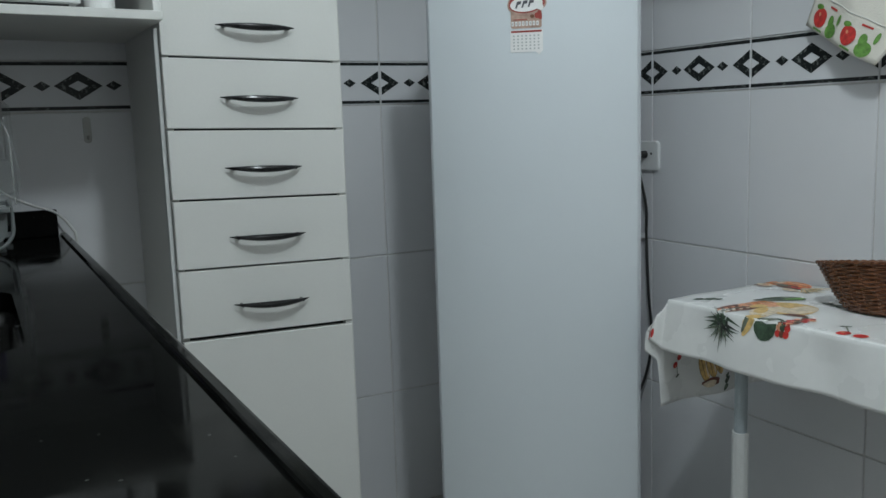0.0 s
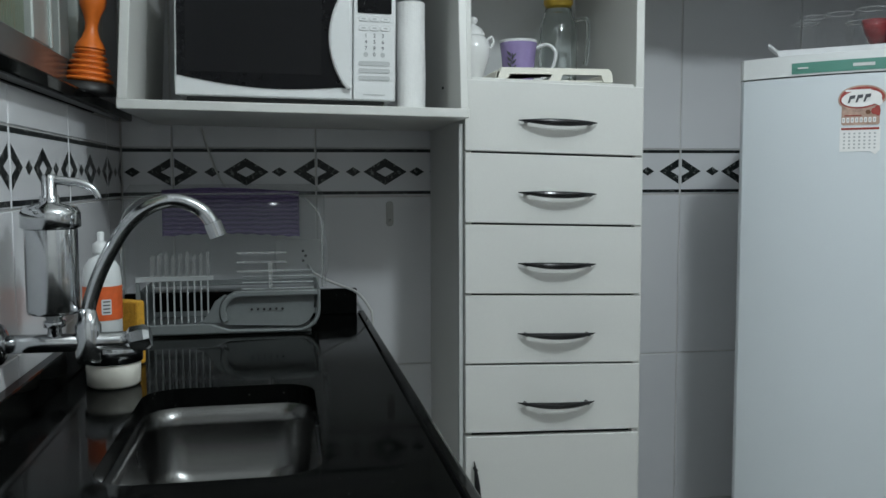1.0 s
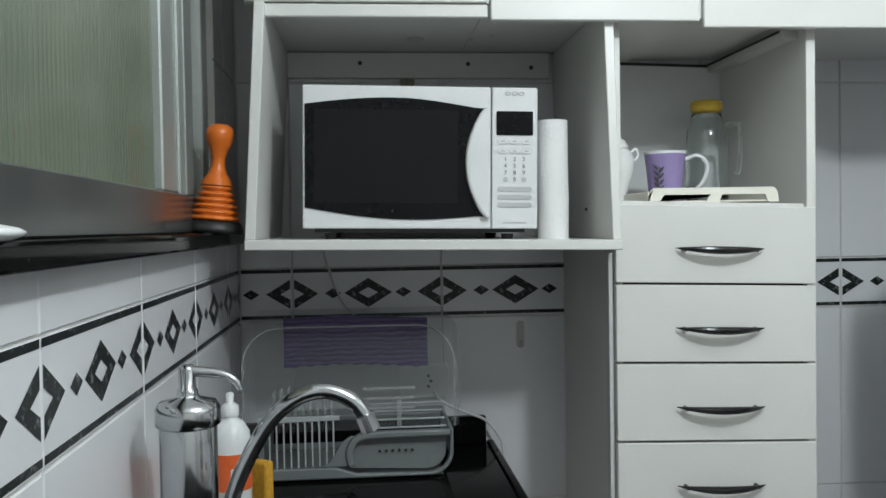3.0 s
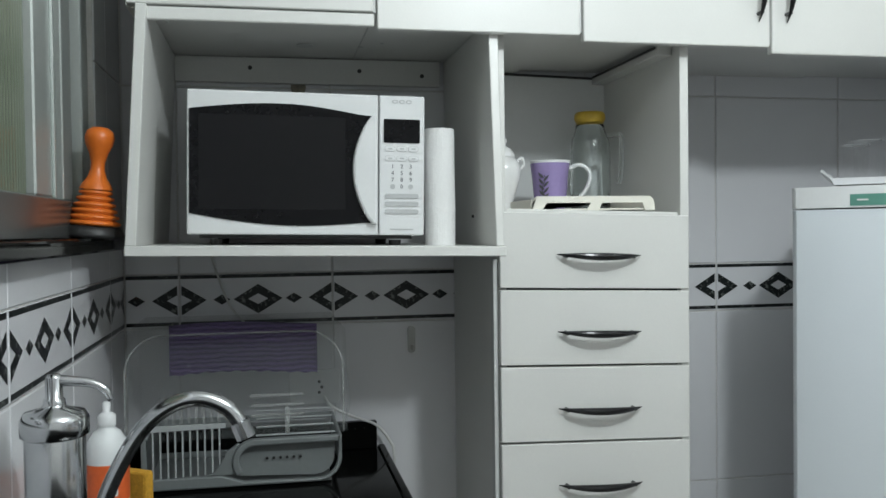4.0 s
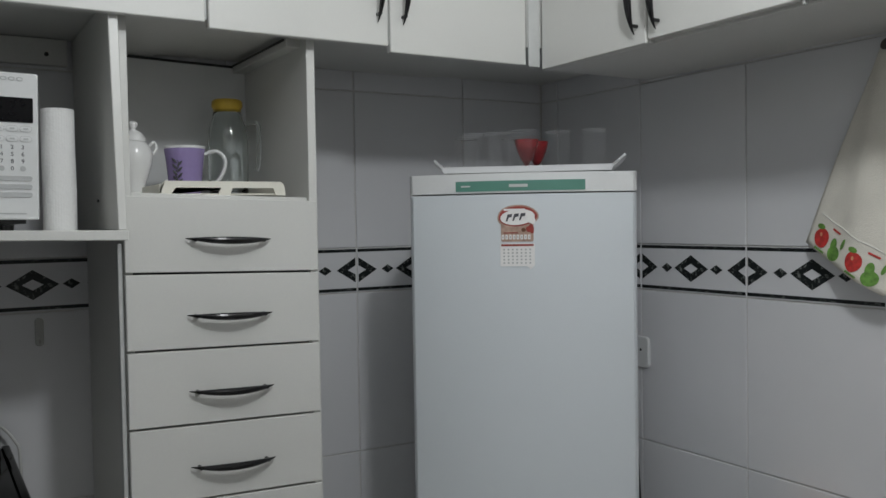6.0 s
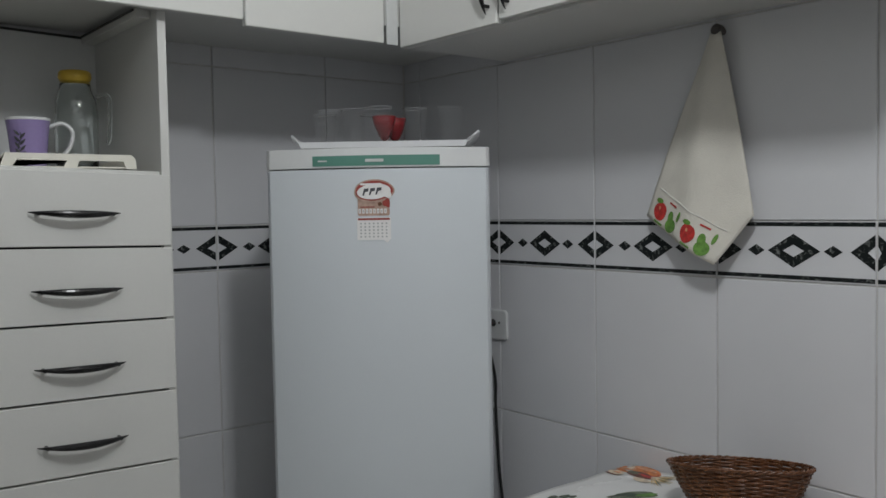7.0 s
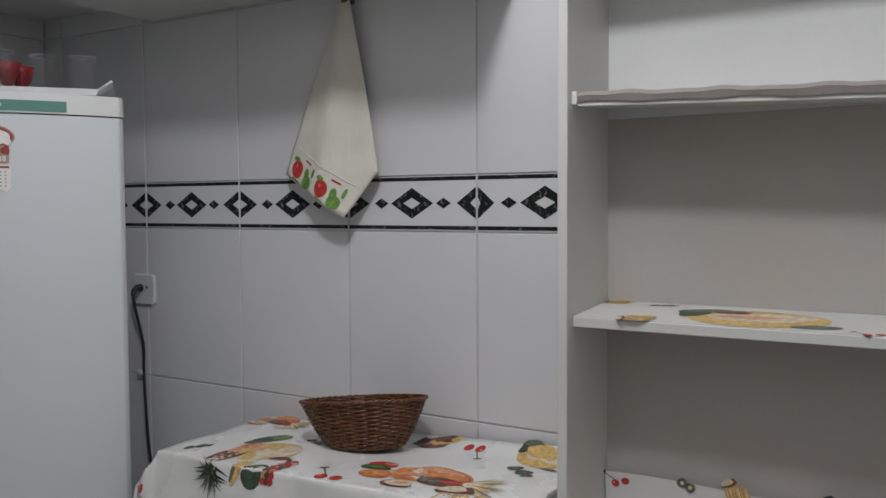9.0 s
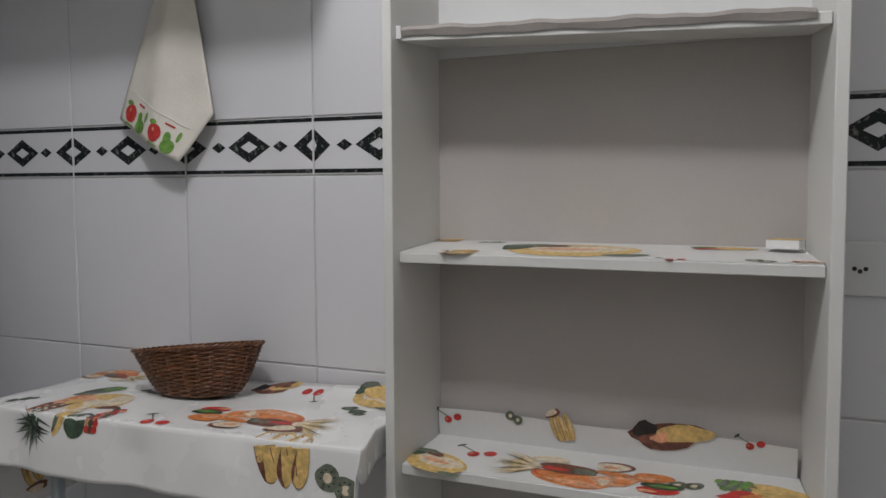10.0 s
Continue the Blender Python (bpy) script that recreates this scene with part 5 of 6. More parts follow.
md.thickness, md.offset = 0.003, 0.0

FRUIT = [paint("print_" + nm, c, 0.45, vary=min(0.75, vr * 1.6), scale=85) for nm, c, vr in (
    ("red", (0.50, 0.035, 0.03), 0.25), ("green", (0.13, 0.28, 0.05), 0.3), ("orange", (0.60, 0.20, 0.06), 0.3), ("yellow", (0.62, 0.42, 0.15), 0.25),
    ("dark_green", (0.045, 0.075, 0.045), 0.4), ("brown", (0.16, 0.06, 0.04), 0.5), ("pale", (0.66, 0.56, 0.42), 0.2), ("grey_green", (0.13, 0.15, 0.11), 0.4),
    ("salmon", (0.66, 0.32, 0.18), 0.3), ("black", (0.02, 0.02, 0.02), 0.3))]
RED, GREEN, ORANGE, YELLOW, DGREEN, BROWN, PALE, GREY, SALMON, BLACK = range(10)


def on_towel(y, z, lift):
    return Vector((towel_x(y, z) - 0.0022 - lift, y, z))


M_BORDER = paint("towel_border", (0.74, 0.73, 0.68), 0.95, vary=0.05, bump=0.4, bump_scale=350)
ex, ez = BOT[1][0] - BOT[0][0], BOT[1][1] - BOT[0][1]
el = math.hypot(ex, ez)
ex, ez = ex / el, ez / el
nx, nz = -ez, ex
if nz < 0:
    nx, nz = -nx, -nz


def at_border(s, h):
    return (BOT[0][0] + ex * s + nx * h, BOT[0][1] + ez * s + nz * h)


bm = bmesh.new()
for k in range(2):
    s = 0.036 + k * 0.098
    c = at_border(s, 0.030)
    decal(bm, oval(c[0], c[1], 0.0195, 0.0195, 0, 20, 0.03), on_towel, 0.0008, RED)
    c = at_border(s - 0.012, 0.050)
    decal(bm, oval(c[0], c[1], 0.0105, 0.0055, 0.3), on_towel, 0.0010, GREEN)
    c = at_border(s - 0.004, 0.036)
    decal(bm, oval(c[0], c[1], 0.003, 0.004), on_towel, 0.0012, SALMON)
    c = at_border(s + 0.044, 0.018)
    decal(bm, oval(c[0], c[1], 0.0165, 0.0150, 0), on_towel, 0.0008, GREEN)
    c = at_border(s + 0.036, 0.033)
    decal(bm, oval(c[0], c[1], 0.0085, 0.014, 0.25), on_towel, 0.0009, GREEN)
    c = at_border(s + 0.058, 0.046)
    decal(bm, oval(c[0], c[1], 0.0042, 0.012, 0.5), on_towel, 0.0008, GREEN)
    for q, h, m, w in ((0.030, 0.058, RED, 0.012), (0.006, 0.004, GREEN, 0.014)):
        c0, c1 = at_border(s + q - w, h), at_border(s + q + w, h)
        d0, d1 = at_border(s + q - w, h + 0.004), at_border(s + q + w, h + 0.004)
        decal(bm, [c0, c1, d1, d0], on_towel, 0.0008, m)
part("fruit_border", bm, FRUIT, towel, "printed red apples and green pears")
bm = bmesh.new()
tube([on_towel(*at_border(el * k / 20, 0.072 + 0.001 * math.sin(k)), 0.0004) for k in range(1, 20)], 0.0013, 6, bm=bm)
part("seam", bm, M_BORDER, towel)


# ---- printed fruit, laid on cloth and shelf liners ----
def cluster(kind, surface, cx, cy, turn=0.0, size=1.0, tall=1.0):
    """One printed group of fruit as a mesh; local shapes are turned and scaled to their place."""
    bm = bmesh.new()
    ca, sa = math.cos(turn), math.sin(turn)

    def put(pts, mat, lift):
        decal(bm, [(cx + size * (x * ca - y * tall * sa), cy + size * (x * sa + y * tall * ca)) for x, y in pts], surface, 0.0004 + lift * 0.00012, mat)

    if kind == "cherries":
        put(oval(-0.012, 0, 0.0095, 0.0085), RED, 1)
        put(oval(0.013, 0.003, 0.010, 0.008), RED, 1)
        put([(-0.012, 0.007), (-0.010, 0.008), (-0.034, 0.028), (-0.036, 0.026)], GREY, 0)
        put(oval(-0.036, 0.028, 0.008, 0.003, 0.5), DGREEN, 1)
        put(oval(-0.015, 0.002, 0.003, 0.002), SALMON, 2)
    elif kind == "kiwi":
        for x, y in ((-0.013, 0.008), (0.012, -0.010)):
            put(oval(x, y, 0.019, 0.019, 0, 18, 0.05), GREY, 1)
            put(oval(x, y, 0.007, 0.007, 0, 12), PALE, 2)
            for k in range(8):
                a = 2 * math.pi * k / 8
                put(oval(x + 0.011 * math.cos(a), y + 0.011 * math.sin(a), 0.0018, 0.0012), BLACK, 3)
    elif kind == "figs":
        for x, y, r in ((-0.014, 0.004, 0.012), (0.008, 0.0, 0.013), (0.022, -0.006, 0.009)):
            put(oval(x, y, r, r * 0.6, 0.3, 14, 0.1), DGREEN, 1)
            put(oval(x, y, r * 0.4, r * 0.25), GREY, 2)
    elif kind == "bananas":
        for k in range(3):
            c, t = -0.026 + 0.024 * k, 0.10 - 0.05 * k
            put(oval(c, -0.002 * k, 0.0165, 0.052, t, 20, 0.03), BROWN, 1 + 3 * k)
            put(oval(c + 0.0006, -0.002 * k, 0.0158, 0.051, t, 20, 0.03), YELLOW, 2 + 3 * k)
            put(oval(c + 0.006, 0.010, 0.003, 0.028, t, 16, 0.05), PALE, 3 + 3 * k)
            put([(c - 0.004, -0.046), (c - 0.0015, -0.047), (c - 0.0045, 0.036), (c - 0.006, 0.036)], BROWN, 4 + 3 * k)
        put(oval(-0.018, 0.056, 0.030, 0.013, 0.25, 16, 0.1), BROWN, 12)
        put(oval(-0.024, 0.060, 0.022, 0.011, 0.25, 16, 0.1), PALE, 13)
    elif kind == "papaya":
        put(oval(0.022, 0.043, 0.060, 0.026, -0.16, 26, 0.03), ORANGE, 1)
        put(oval(0.014, 0.054, 0.044, 0.009, -0.14, 20, 0.06), SALMON, 2)
        put(oval(0.052, 0.034, 0.030, 0.012, -0.20, 18, 0.06), RED, 2)
        put(oval(0.050, 0.035, 0.028, 0.010, -0.20, 18, 0.06), ORANGE, 3)
        put(oval(0.034, 0.008, 0.046, 0.019, -0.05, 24, 0.04), BROWN, 3)
        put(oval(0.010, 0.012, 0.022, 0.010, -0.05, 18, 0.10), GREY, 4)
        put(oval(0.050, 0.012, 0.026, 0.006, -0.05, 16, 0.10), RED, 4)
        put([(-0.076, 0.014), (-0.058, 0.044), (-0.030, 0.054), (-0.016, 0.050), (-0.012, 0.040), (-0.006, 0.036), (-0.002, 0.026), (-0.018, 0.018), (-0.054, 0.010)], SALMON, 5)
        put(oval(-0.052, 0.030, 0.013, 0.010, 0.3, 16, 0.12), ORANGE, 6)
        put(oval(-0.026, 0.038, 0.008, 0.012, 0.3, 14, 0.20), PALE, 6)
        put(oval(-0.102, 0.042, 0.029, 0.013, 0.05, 20, 0.04), RED, 4)
        put(oval(-0.088, 0.047, 0.014, 0.005, 0.05, 14, 0.10), SALMON, 5)
        put(oval(-0.106, 0.025, 0.030, 0.012, 0.03, 20, 0.05), DGREEN, 5)
        put(oval(-0.108, 0.026, 0.020, 0.004, 0.03, 14, 0.08), GREEN, 6)
        put(oval(-0.088, 0.000, 0.030, 0.017, 0.12, 20, 0.06), ORANGE, 6)
        put(oval(-0.082, 0.004, 0.016, 0.006, 0.12, 14, 0.10), SALMON, 7)
        put(oval(-0.034, 0.004, 0.028, 0.008, -0.05, 18, 0.08), ORANGE, 6)
        put(oval(-0.030, -0.023, 0.028, 0.018, 0.05, 20, 0.05), BROWN, 7)
        put(oval(-0.027, -0.020, 0.025, 0.015, 0.05, 20, 0.06), PALE, 8)
        put(oval(-0.024, -0.018, 0.012, 0.006, 0.05, 14, 0.15), SALMON, 9)
        put(oval(0.068, -0.020, 0.030, 0.013, 0.0, 18, 0.04), PALE, 6)
        for k in range(16):
            t = radians(-48 + 96 * ((k * 7) % 16) / 15)
            r, w = 0.085 * (0.70 + 0.30 * math.sin(k * 2.1) ** 2), 0.0045
            put([(0.074 - w * math.sin(t), 0.014 + w * math.cos(t)), (0.074 + w * math.sin(t), 0.014 - w * math.cos(t)), (0.074 + r * math.cos(t), 0.014 + r * math.sin(t))], (YELLOW, GREY, YELLOW, PALE)[k % 4], 4 + k % 4)
    elif kind == "pineapple":
        put(oval(-0.018, 0.074, 0.066, 0.058, 0.25, 28, 0.03), YELLOW, 1)
        put(oval(-0.006, 0.080, 0.050, 0.044, 0.25, 24, 0.05), PALE, 2)
        put(oval(0.038, 0.040, 0.022, 0.010, 0.5, 16, 0.1), BROWN, 3)
        put(oval(-0.077, 0.138, 0.019, 0.050, -0.60, 20, 0.12), GREY, 3)
        put(oval(-0.088, 0.126, 0.012, 0.030, -0.60, 16, 0.15), DGREEN, 4)
        put(oval(-0.058, 0.158, 0.009, 0.022, -0.60, 14, 0.15), GREEN, 5)
        put(oval(-0.068, 0.066, 0.030, 0.042, -0.3, 20, 0.10), SALMON, 3)
        put(oval(-0.078, 0.084, 0.014, 0.024, -0.3, 16, 0.15), ORANGE, 4)
        put(oval(-0.056, 0.048, 0.016, 0.022, 0.2, 16, 0.15), YELLOW, 5)
        put(oval(-0.012, 0.008, 0.024, 0.036, 0.4, 18, 0.12), PALE, 4)
        put(oval(-0.024, 0.018, 0.012, 0.026, 0.4, 16, 0.12), YELLOW, 5)
        put(oval(-0.070, 0.004, 0.025, 0.054, -0.12, 22, 0.06), BROWN, 3)
        for k in range(14):
            put(oval(-0.082 + 0.010 * (k % 3) + 0.002 * (k // 3), -0.034 + 0.017 * (k // 3), 0.0035, 0.0055, 0.4), (SALMON, GREY, PALE)[k % 3], 4)
        for k in range(44):
            t = radians(105 + 250 * ((k * 17) % 44) / 43)
            r, w = 0.052 * (0.55 + 0.45 * math.sin(k * 1.7) ** 2), 0.0034
            c, e = -0.066 + 0.010 * math.sin(k * 2.9), -0.060 + 0.012 * math.cos(k * 1.3)
            put([(c - w * math.sin(t), e + w * math.cos(t)), (c + w * math.sin(t), e - w * math.cos(t)), (c + r * math.cos(t), e + r * math.sin(t))], (DGREEN, DGREEN, GREY, BLACK, DGREEN)[k % 5], 4 + k % 5)
        put(oval(-0.002, -0.038, 0.013, 0.036, -0.2, 18, 0.05), YELLOW, 5)
        put(oval(-0.008, -0.040, 0.005, 0.030, -0.2, 14), GREY, 6)
        put(oval(0.038, -0.044, 0.024, 0.034, -0.3, 18, 0.08), DGREEN, 6)
        put(oval(0.034, -0.030, 0.008, 0.018, -0.3, 14), GREY, 7)
        for k in range(26):
            put(oval(0.066 + 0.009 * (k % 3) + 0.004 * math.sin(k * 3.1), -0.056 + 0.0115 * (k // 3), 0.0062, 0.0068), (RED, BROWN, RED, SALMON, DGREEN)[k % 5], 6 + k % 3)
    elif kind == "melon":
        put(oval(0.0, 0.0, 0.060, 0.036, 0.0, 22, 0.03), YELLOW, 1)
        put(oval(0.004, 0.006, 0.045, 0.020, 0.1, 18, 0.05), PALE, 2)
        put(oval(-0.004, 0.004, 0.028, 0.006, 0.1), SALMON, 3)
        put(oval(0.052, -0.022, 0.020, 0.007, 0.2), GREY, 4)
        put(oval(-0.054, 0.010, 0.014, 0.016, 0.2, 14, 0.15), DGREEN, 4)
        put(oval(-0.040, 0.024, 0.026, 0.008, 0.2, 14, 0.15), GREY, 5)
        put(oval(-0.020, 0.020, 0.016, 0.006, 0.2, 12, 0.15), BROWN, 6)
    elif kind == "grapes":
        for k in range(14):
            put(oval(-0.06 + 0.011 * (k % 5) + 0.004 * (k // 5), 0.02 - 0.010 * (k // 5), 0.008, 0.0075), GREY if k % 2 else GREEN, 1 + k % 3)
        put(oval(0.02, -0.005, 0.06, 0.026, -0.15, 20, 0.03), YELLOW, 1)
        put(oval(-0.030, -0.018, 0.030, 0.012, 0.2, 14, 0.2), RED, 5)
        put(oval(-0.010, -0.020, 0.016, 0.009, 0.2, 14, 0.2), ORANGE, 6)
    elif kind == "dark":
        put(oval(0.0, 0.0, 0.055, 0.022, 0.15, 18, 0.12), BROWN, 1)
        put(oval(0.026, 0.006, 0.045, 0.014, 0.1, 18, 0.08), YELLOW, 2)
        put(oval(-0.034, 0.008, 0.020, 0.012, 0.3, 14, 0.15), BLACK, 3)
        put(oval(-0.010, -0.004, 0.014, 0.008, 0.3, 14, 0.2), SALMON, 4)
    return bm


# ---- tablecloth ----
TW_, TL_ = TBX1 - TBX0 + 0.004, TBY1 - TBY0


def cloth_surface(x, y, lift=0.0):
    """x and y as if the cloth lay flat; past the table's edges it hangs."""
    d = max(0.0, (TBX0 - 0.004) - x)
    e = max(0.0, y - (TBY1 + 0.004)) * (1 - 0.36 * min(1.0, d / 0.05))
    g = max(0.0, (TBY0 - 0.004) - y)
    side = max(e, g)
    m = min(d, side)
    px = max(x, TBX0 - 0.004)
    py = min(max(y, TBY0 - 0.004), TBY1 + 0.004)
    rip = 0.006 * math.sin(y * 21) + 0.003 * math.sin(y * 47 + 1)
    rip2 = 0.006 * math.sin(x * 30)
    drop = max(d, side) * 0.97 - 0.38 * m
    px -= 0.16 * d + rip * min(1, d / 0.05) + 0.22 * (m if e else 0.15 * m)
    py += (0.10 * e + 0.10 * (m if e else 0) + rip2 * min(1, e / 0.05)) - 0.02 * g
    # against the wall the cloth is pushed up
    curl = 0.030 * max(0.0, (x - 1.935) / 0.073) ** 2 * min(1.0, max(0.0, (-1.15 - y) / 0.50))
    wav = 0.0012 * math.sin(x * 37 + y * 11) * math.sin(y * 17)
    return askew(Vector((px - (lift if d > side else 0), py + (lift if e > d else 0), TBZ + 0.0035 + wav - drop + curl + (lift if max(d, side) < 0.02 else lift * 0.3))))


M_CLOTH = paint("vinyl_cloth", (0.74, 0.74, 0.73), 0.26, vary=0.03, scale=6, bump=0.06, bump_scale=60)
tcloth = empty("tablecloth", pose(0, 0, 0), "white vinyl tablecloth printed with fruit, hanging over the edges", "tablecloth")
bm = bmesh.new()
xs = list(np.linspace(TBX0 - 0.115, TBX0 - 0.005, 16)) + list(np.linspace(TBX0 - 0.003, TBX1, 26))
ysl = list(np.linspace(TBY0 - 0.060, TBY0 - 0.005, 8)) + list(np.linspace(TBY0 - 0.003, TBY1 + 0.003, 56)) + list(np.linspace(TBY1 + 0.005, TBY1 + 0.255, 26))
grid = [[bm.verts.new(cloth_surface(float(x), float(y))) for y in ysl] for x in xs]
for a, b in zip(grid, grid[1:]):
    for k in range(len(ysl) - 1):
        bm.faces.new((a[k], a[k + 1], b[k + 1], b[k]))
ob = part("cloth_sheet", bm, M_CLOTH, tcloth, smooth=True)
md = ob.modifiers.new("thick", "SOLIDIFY")
md.thickness, md.offset = 0.0012, 0.0


def on_cloth(a, b, lift):
    """a runs along the table (towards the shelves), b from the room to the wall."""
    p = cloth_surface(b, -a)
    h = 0.002
    q1, q2 = cloth_surface(b + h, -a) - p, cloth_surface(b, -a + h) - p
    n = q1.cross(q2).normalized()
    if n.z < -0.2 or (abs(n.z) <= 0.2 and n.x > 0):
        n = -n
    return p + n * (0.0009 + lift)


for kind, x, y, turn, size, tall in (
        ("pineapple", 1.696, -1.092, 0.0, 1.0, 1.0), ("papaya", 1.945, -0.912, 0.0, 0.74, 1.25), ("papaya", 1.745, -1.438, 0.0, 1.06, 1.25), ("bananas", 1.652, -1.545, 0.10, 1.15, 1.15),
        ("cherries", 1.682, -1.282, 0.0, 1.15, 1.5), ("cherries", 1.978, -1.435, 3.0, 1.0, 1.6), ("figs", 1.895, -1.570, -0.3, 1.2, 1.6), ("figs", 1.717, -0.922, 1.2, 1.1, 1.0),
        ("figs", 1.868, -1.112, 0.1, 0.9, 1.4), ("melon", 1.970, -1.580, -0.4, 0.9, 1.2), ("kiwi", 1.600, -1.635, 0.2, 1.0, 1.2), ("dark", 1.975, -1.340, 0.3, 0.8, 1.6),
        ("cherries", 1.555, -0.775, 0.3, 1.3, 1.0)):
    part("fruit_print", cluster(kind, on_cloth, -y, x, turn, size, tall), FRUIT, tcloth)

for kind, x, y, turn in (("bananas", 1.80, -0.70, 1.2), ("figs", 1.85, -0.645, 0.3), ("cherries", 1.70, -0.72, 0.5)):
    part("fruit_print", cluster(kind, lambda a, b, lift: cloth_surface(b, -a) + Vector((0, -0.0016 - lift, 0)), -y, x, turn, 0.8), FRUIT, tcloth)

# wicker basket on the table
M_WICKER = paint("wicker", (0.135, 0.052, 0.020), 0.26, vary=0.45, scale=45, bump=0.3, bump_scale=200)
basket = empty("wicker_basket", pose(1.893, -1.222, TBZ + 0.0085, -2.6, 0, 10), "oval brown wicker bread basket, empty", "basket")
BH = 0.098


def basket_r(z):
    return 0.585 + 0.415 * (z / BH) ** 0.75


NST = 26
ROWS = 24
for j in range(ROWS):
    bm = bmesh.new()
    z = 0.005 + (BH - 0.012) * j / (ROWS - 1)
    k = basket_r(z)
    n = NST * 3
    rings = []
    for i in range(n):
        a = 2 * math.pi * i / n
        w = 0.0024 * math.cos(a * NST / 2 + math.pi * j)
        p = Vector(((0.088 * k + w) * math.cos(a), (0.138 * k + w) * math.sin(a), z + 0.0007 * math.sin(a * 5 + j)))
        out_ = Vector((p.x, p.y * 0.6, 0)).normalized()
        rings.append([bm.verts.new(p + out_ * (0.0020 * math.cos(q)) + Vector((0, 0, 0.0024 * math.sin(q)))) for q in (0, 1.257, 2.513, 3.770, 5.027)])
    for i in range(n):
        a, b = rings[i], rings[(i + 1) % n]
        for q in range(5):
            bm.faces.new((a[q], a[(q + 1) % 5], b[(q + 1) % 5], b[q]))
    part("weave_strand", bm, M_WICKER, basket, smooth=True)
for i in range(NST):
    a = 2 * math.pi * (i + 0.25) / NST
    part("stake", tube([(0.088 * basket_r(z) * math.cos(a), 0.138 * basket_r(z) * math.sin(a), z) for z in np.linspace(0.002, BH - 0.004, 6)], 0.0022, 5), M_WICKER, basket)
bm = bmesh.new()
for ph in (0, math.pi):
    n = 120
    pts = []
    for i in range(n + 1):
        a = 2 * math.pi * i / n
        tw = a * 26 + ph
        pts.append(((0.088 + 0.0022 * math.cos(tw)) * math.cos(a), (0.138 + 0.0022 * math.cos(tw)) * math.sin(a), BH + 0.0022 * math.sin(tw) - 0.004))
    tube(pts, 0.0022, 6, bm=bm)
part("braided_rim", bm, M_WICKER, basket, smooth=True)
bm = bmesh.new()
for i in range(9):
    k = 0.585 * (i + 0.6) / 9
    tube([(0.088 * k * math.cos(a), 0.138 * k * math.sin(a), 0.004 + 0.0008 * (i % 2)) for a in np.linspace(0, 2 * math.pi, 40)], 0.0045, 5, bm=bm)
part("woven_base", bm, M_WICKER, basket)

for ob in basket.children:
    for v in ob.data.vertices:
        v.co.z *= (1 - 0.55 * v.co.y) * (1 - 1.2 * v.co.x)

# ---- shelf liners and things on the shelves ----
M_LINER = paint("shelf_liner", (0.66, 0.66, 0.645), 0.35, vary=0.03)
YI0, YI1 = SYB + 0.040, SYA - 0.020


def flat_on(z):
    return lambda a, b, lift: Vector((b, -a, z + 0.0012 + lift + (b - SFS) * RISE))


def upright_on(x, z):
    return lambda a, b, lift: Vector((x - (b - z) * 0.10 - 0.0012 - lift, -a, b))


def liner_sheet(z, back):
    bm = boxed((SFS + 0.001, YI0, z + 0.0003), (back, YI1, z + 0.0011))
    for v in bm.verts:
        v.co.z += (v.co.x - SFS) * RISE
        if v.co.y < -2:
            v.co.y += (v.co.x - SFX) * 0.20 - 0.018
    return bm


lin = empty("shelf_liner", pose(0, 0, 0), "white shelf liner printed with fruit", "shelf liner", "shelf liners")
part("liner_sheet", liner_sheet(SHELF_Z[2], XR - 0.010), M_LINER, lin)
for kind, x, y, turn, size, tall in (("melon", 1.915, -1.985, 0.0, 1.9, 0.95), ("figs", 1.985, -1.815, 0.4, 0.9, 0.9), ("bananas", 1.998, -1.730, 1.5, 0.42, 1.0), ("bananas", 1.862, -1.812, 1.6, 0.55, 0.9),
                                    ("grapes", 1.980, -2.215, 0.1, 0.70, 0.8), ("kiwi", 1.862, -2.285, 0.0, 0.7, 0.7), ("papaya", 1.858, -2.350, 0.0, 0.18, 1.0), ("cherries", 1.850, -2.165, 0.2, 0.7, 1.0)):
    part("fruit_print", cluster(kind, flat_on(SHELF_Z[2]), -y, x, turn, size, tall), FRUIT, lin)
lin = empty("shelf_liner", pose(0, 0, 0), "white shelf liner printed with fruit, turned up along the back", "shelf liner", "shelf liners")
FOLD = 2.002
part("liner_sheet", liner_sheet(SHELF_Z[3], FOLD), M_LINER, lin)
bm = bmesh.new()
pts = []
ZF = SHELF_Z[3] + 0.0008 + (FOLD - SFS) * RISE
for k in range(21):
    y = YI1 + (YI0 + 0.020 - YI1) * k / 20
    top = 0.052 + 0.003 * math.sin(k * 0.5)
    pts.append((bm.verts.new((FOLD, y, ZF)), bm.verts.new((FOLD - top * 0.10 - 0.001 * math.sin(k * 0.7), y, ZF + top)), bm.verts.new((FOLD - top * 0.10 + 0.001, y, ZF + top)), bm.verts.new((FOLD + 0.0012, y, ZF))))
for p, q in zip(pts, pts[1:]):
    for k in range(4):
        bm.faces.new((p[k], q[k], q[(k + 1) % 4], p[(k + 1) % 4]))
part("turned_up_edge", bm, M_LINER, lin)
for kind, x, y, turn, size, tall in (("melon", 1.872, -1.755, -0.4, 1.1, 1.0), ("cherries", 1.930, -1.818, 0.2, 1.2, 1.2), ("papaya", 1.925, -2.020, 3.14, 1.15, 0.95), ("kiwi", 1.915, -2.175, 0.7, 0.9, 0.8), ("grapes", 1.930, -2.285, 0.1, 1.0, 1.3)):
    part("fruit_print", cluster(kind, flat_on(SHELF_Z[3]), -y, x, turn, size, tall), FRUIT, lin)
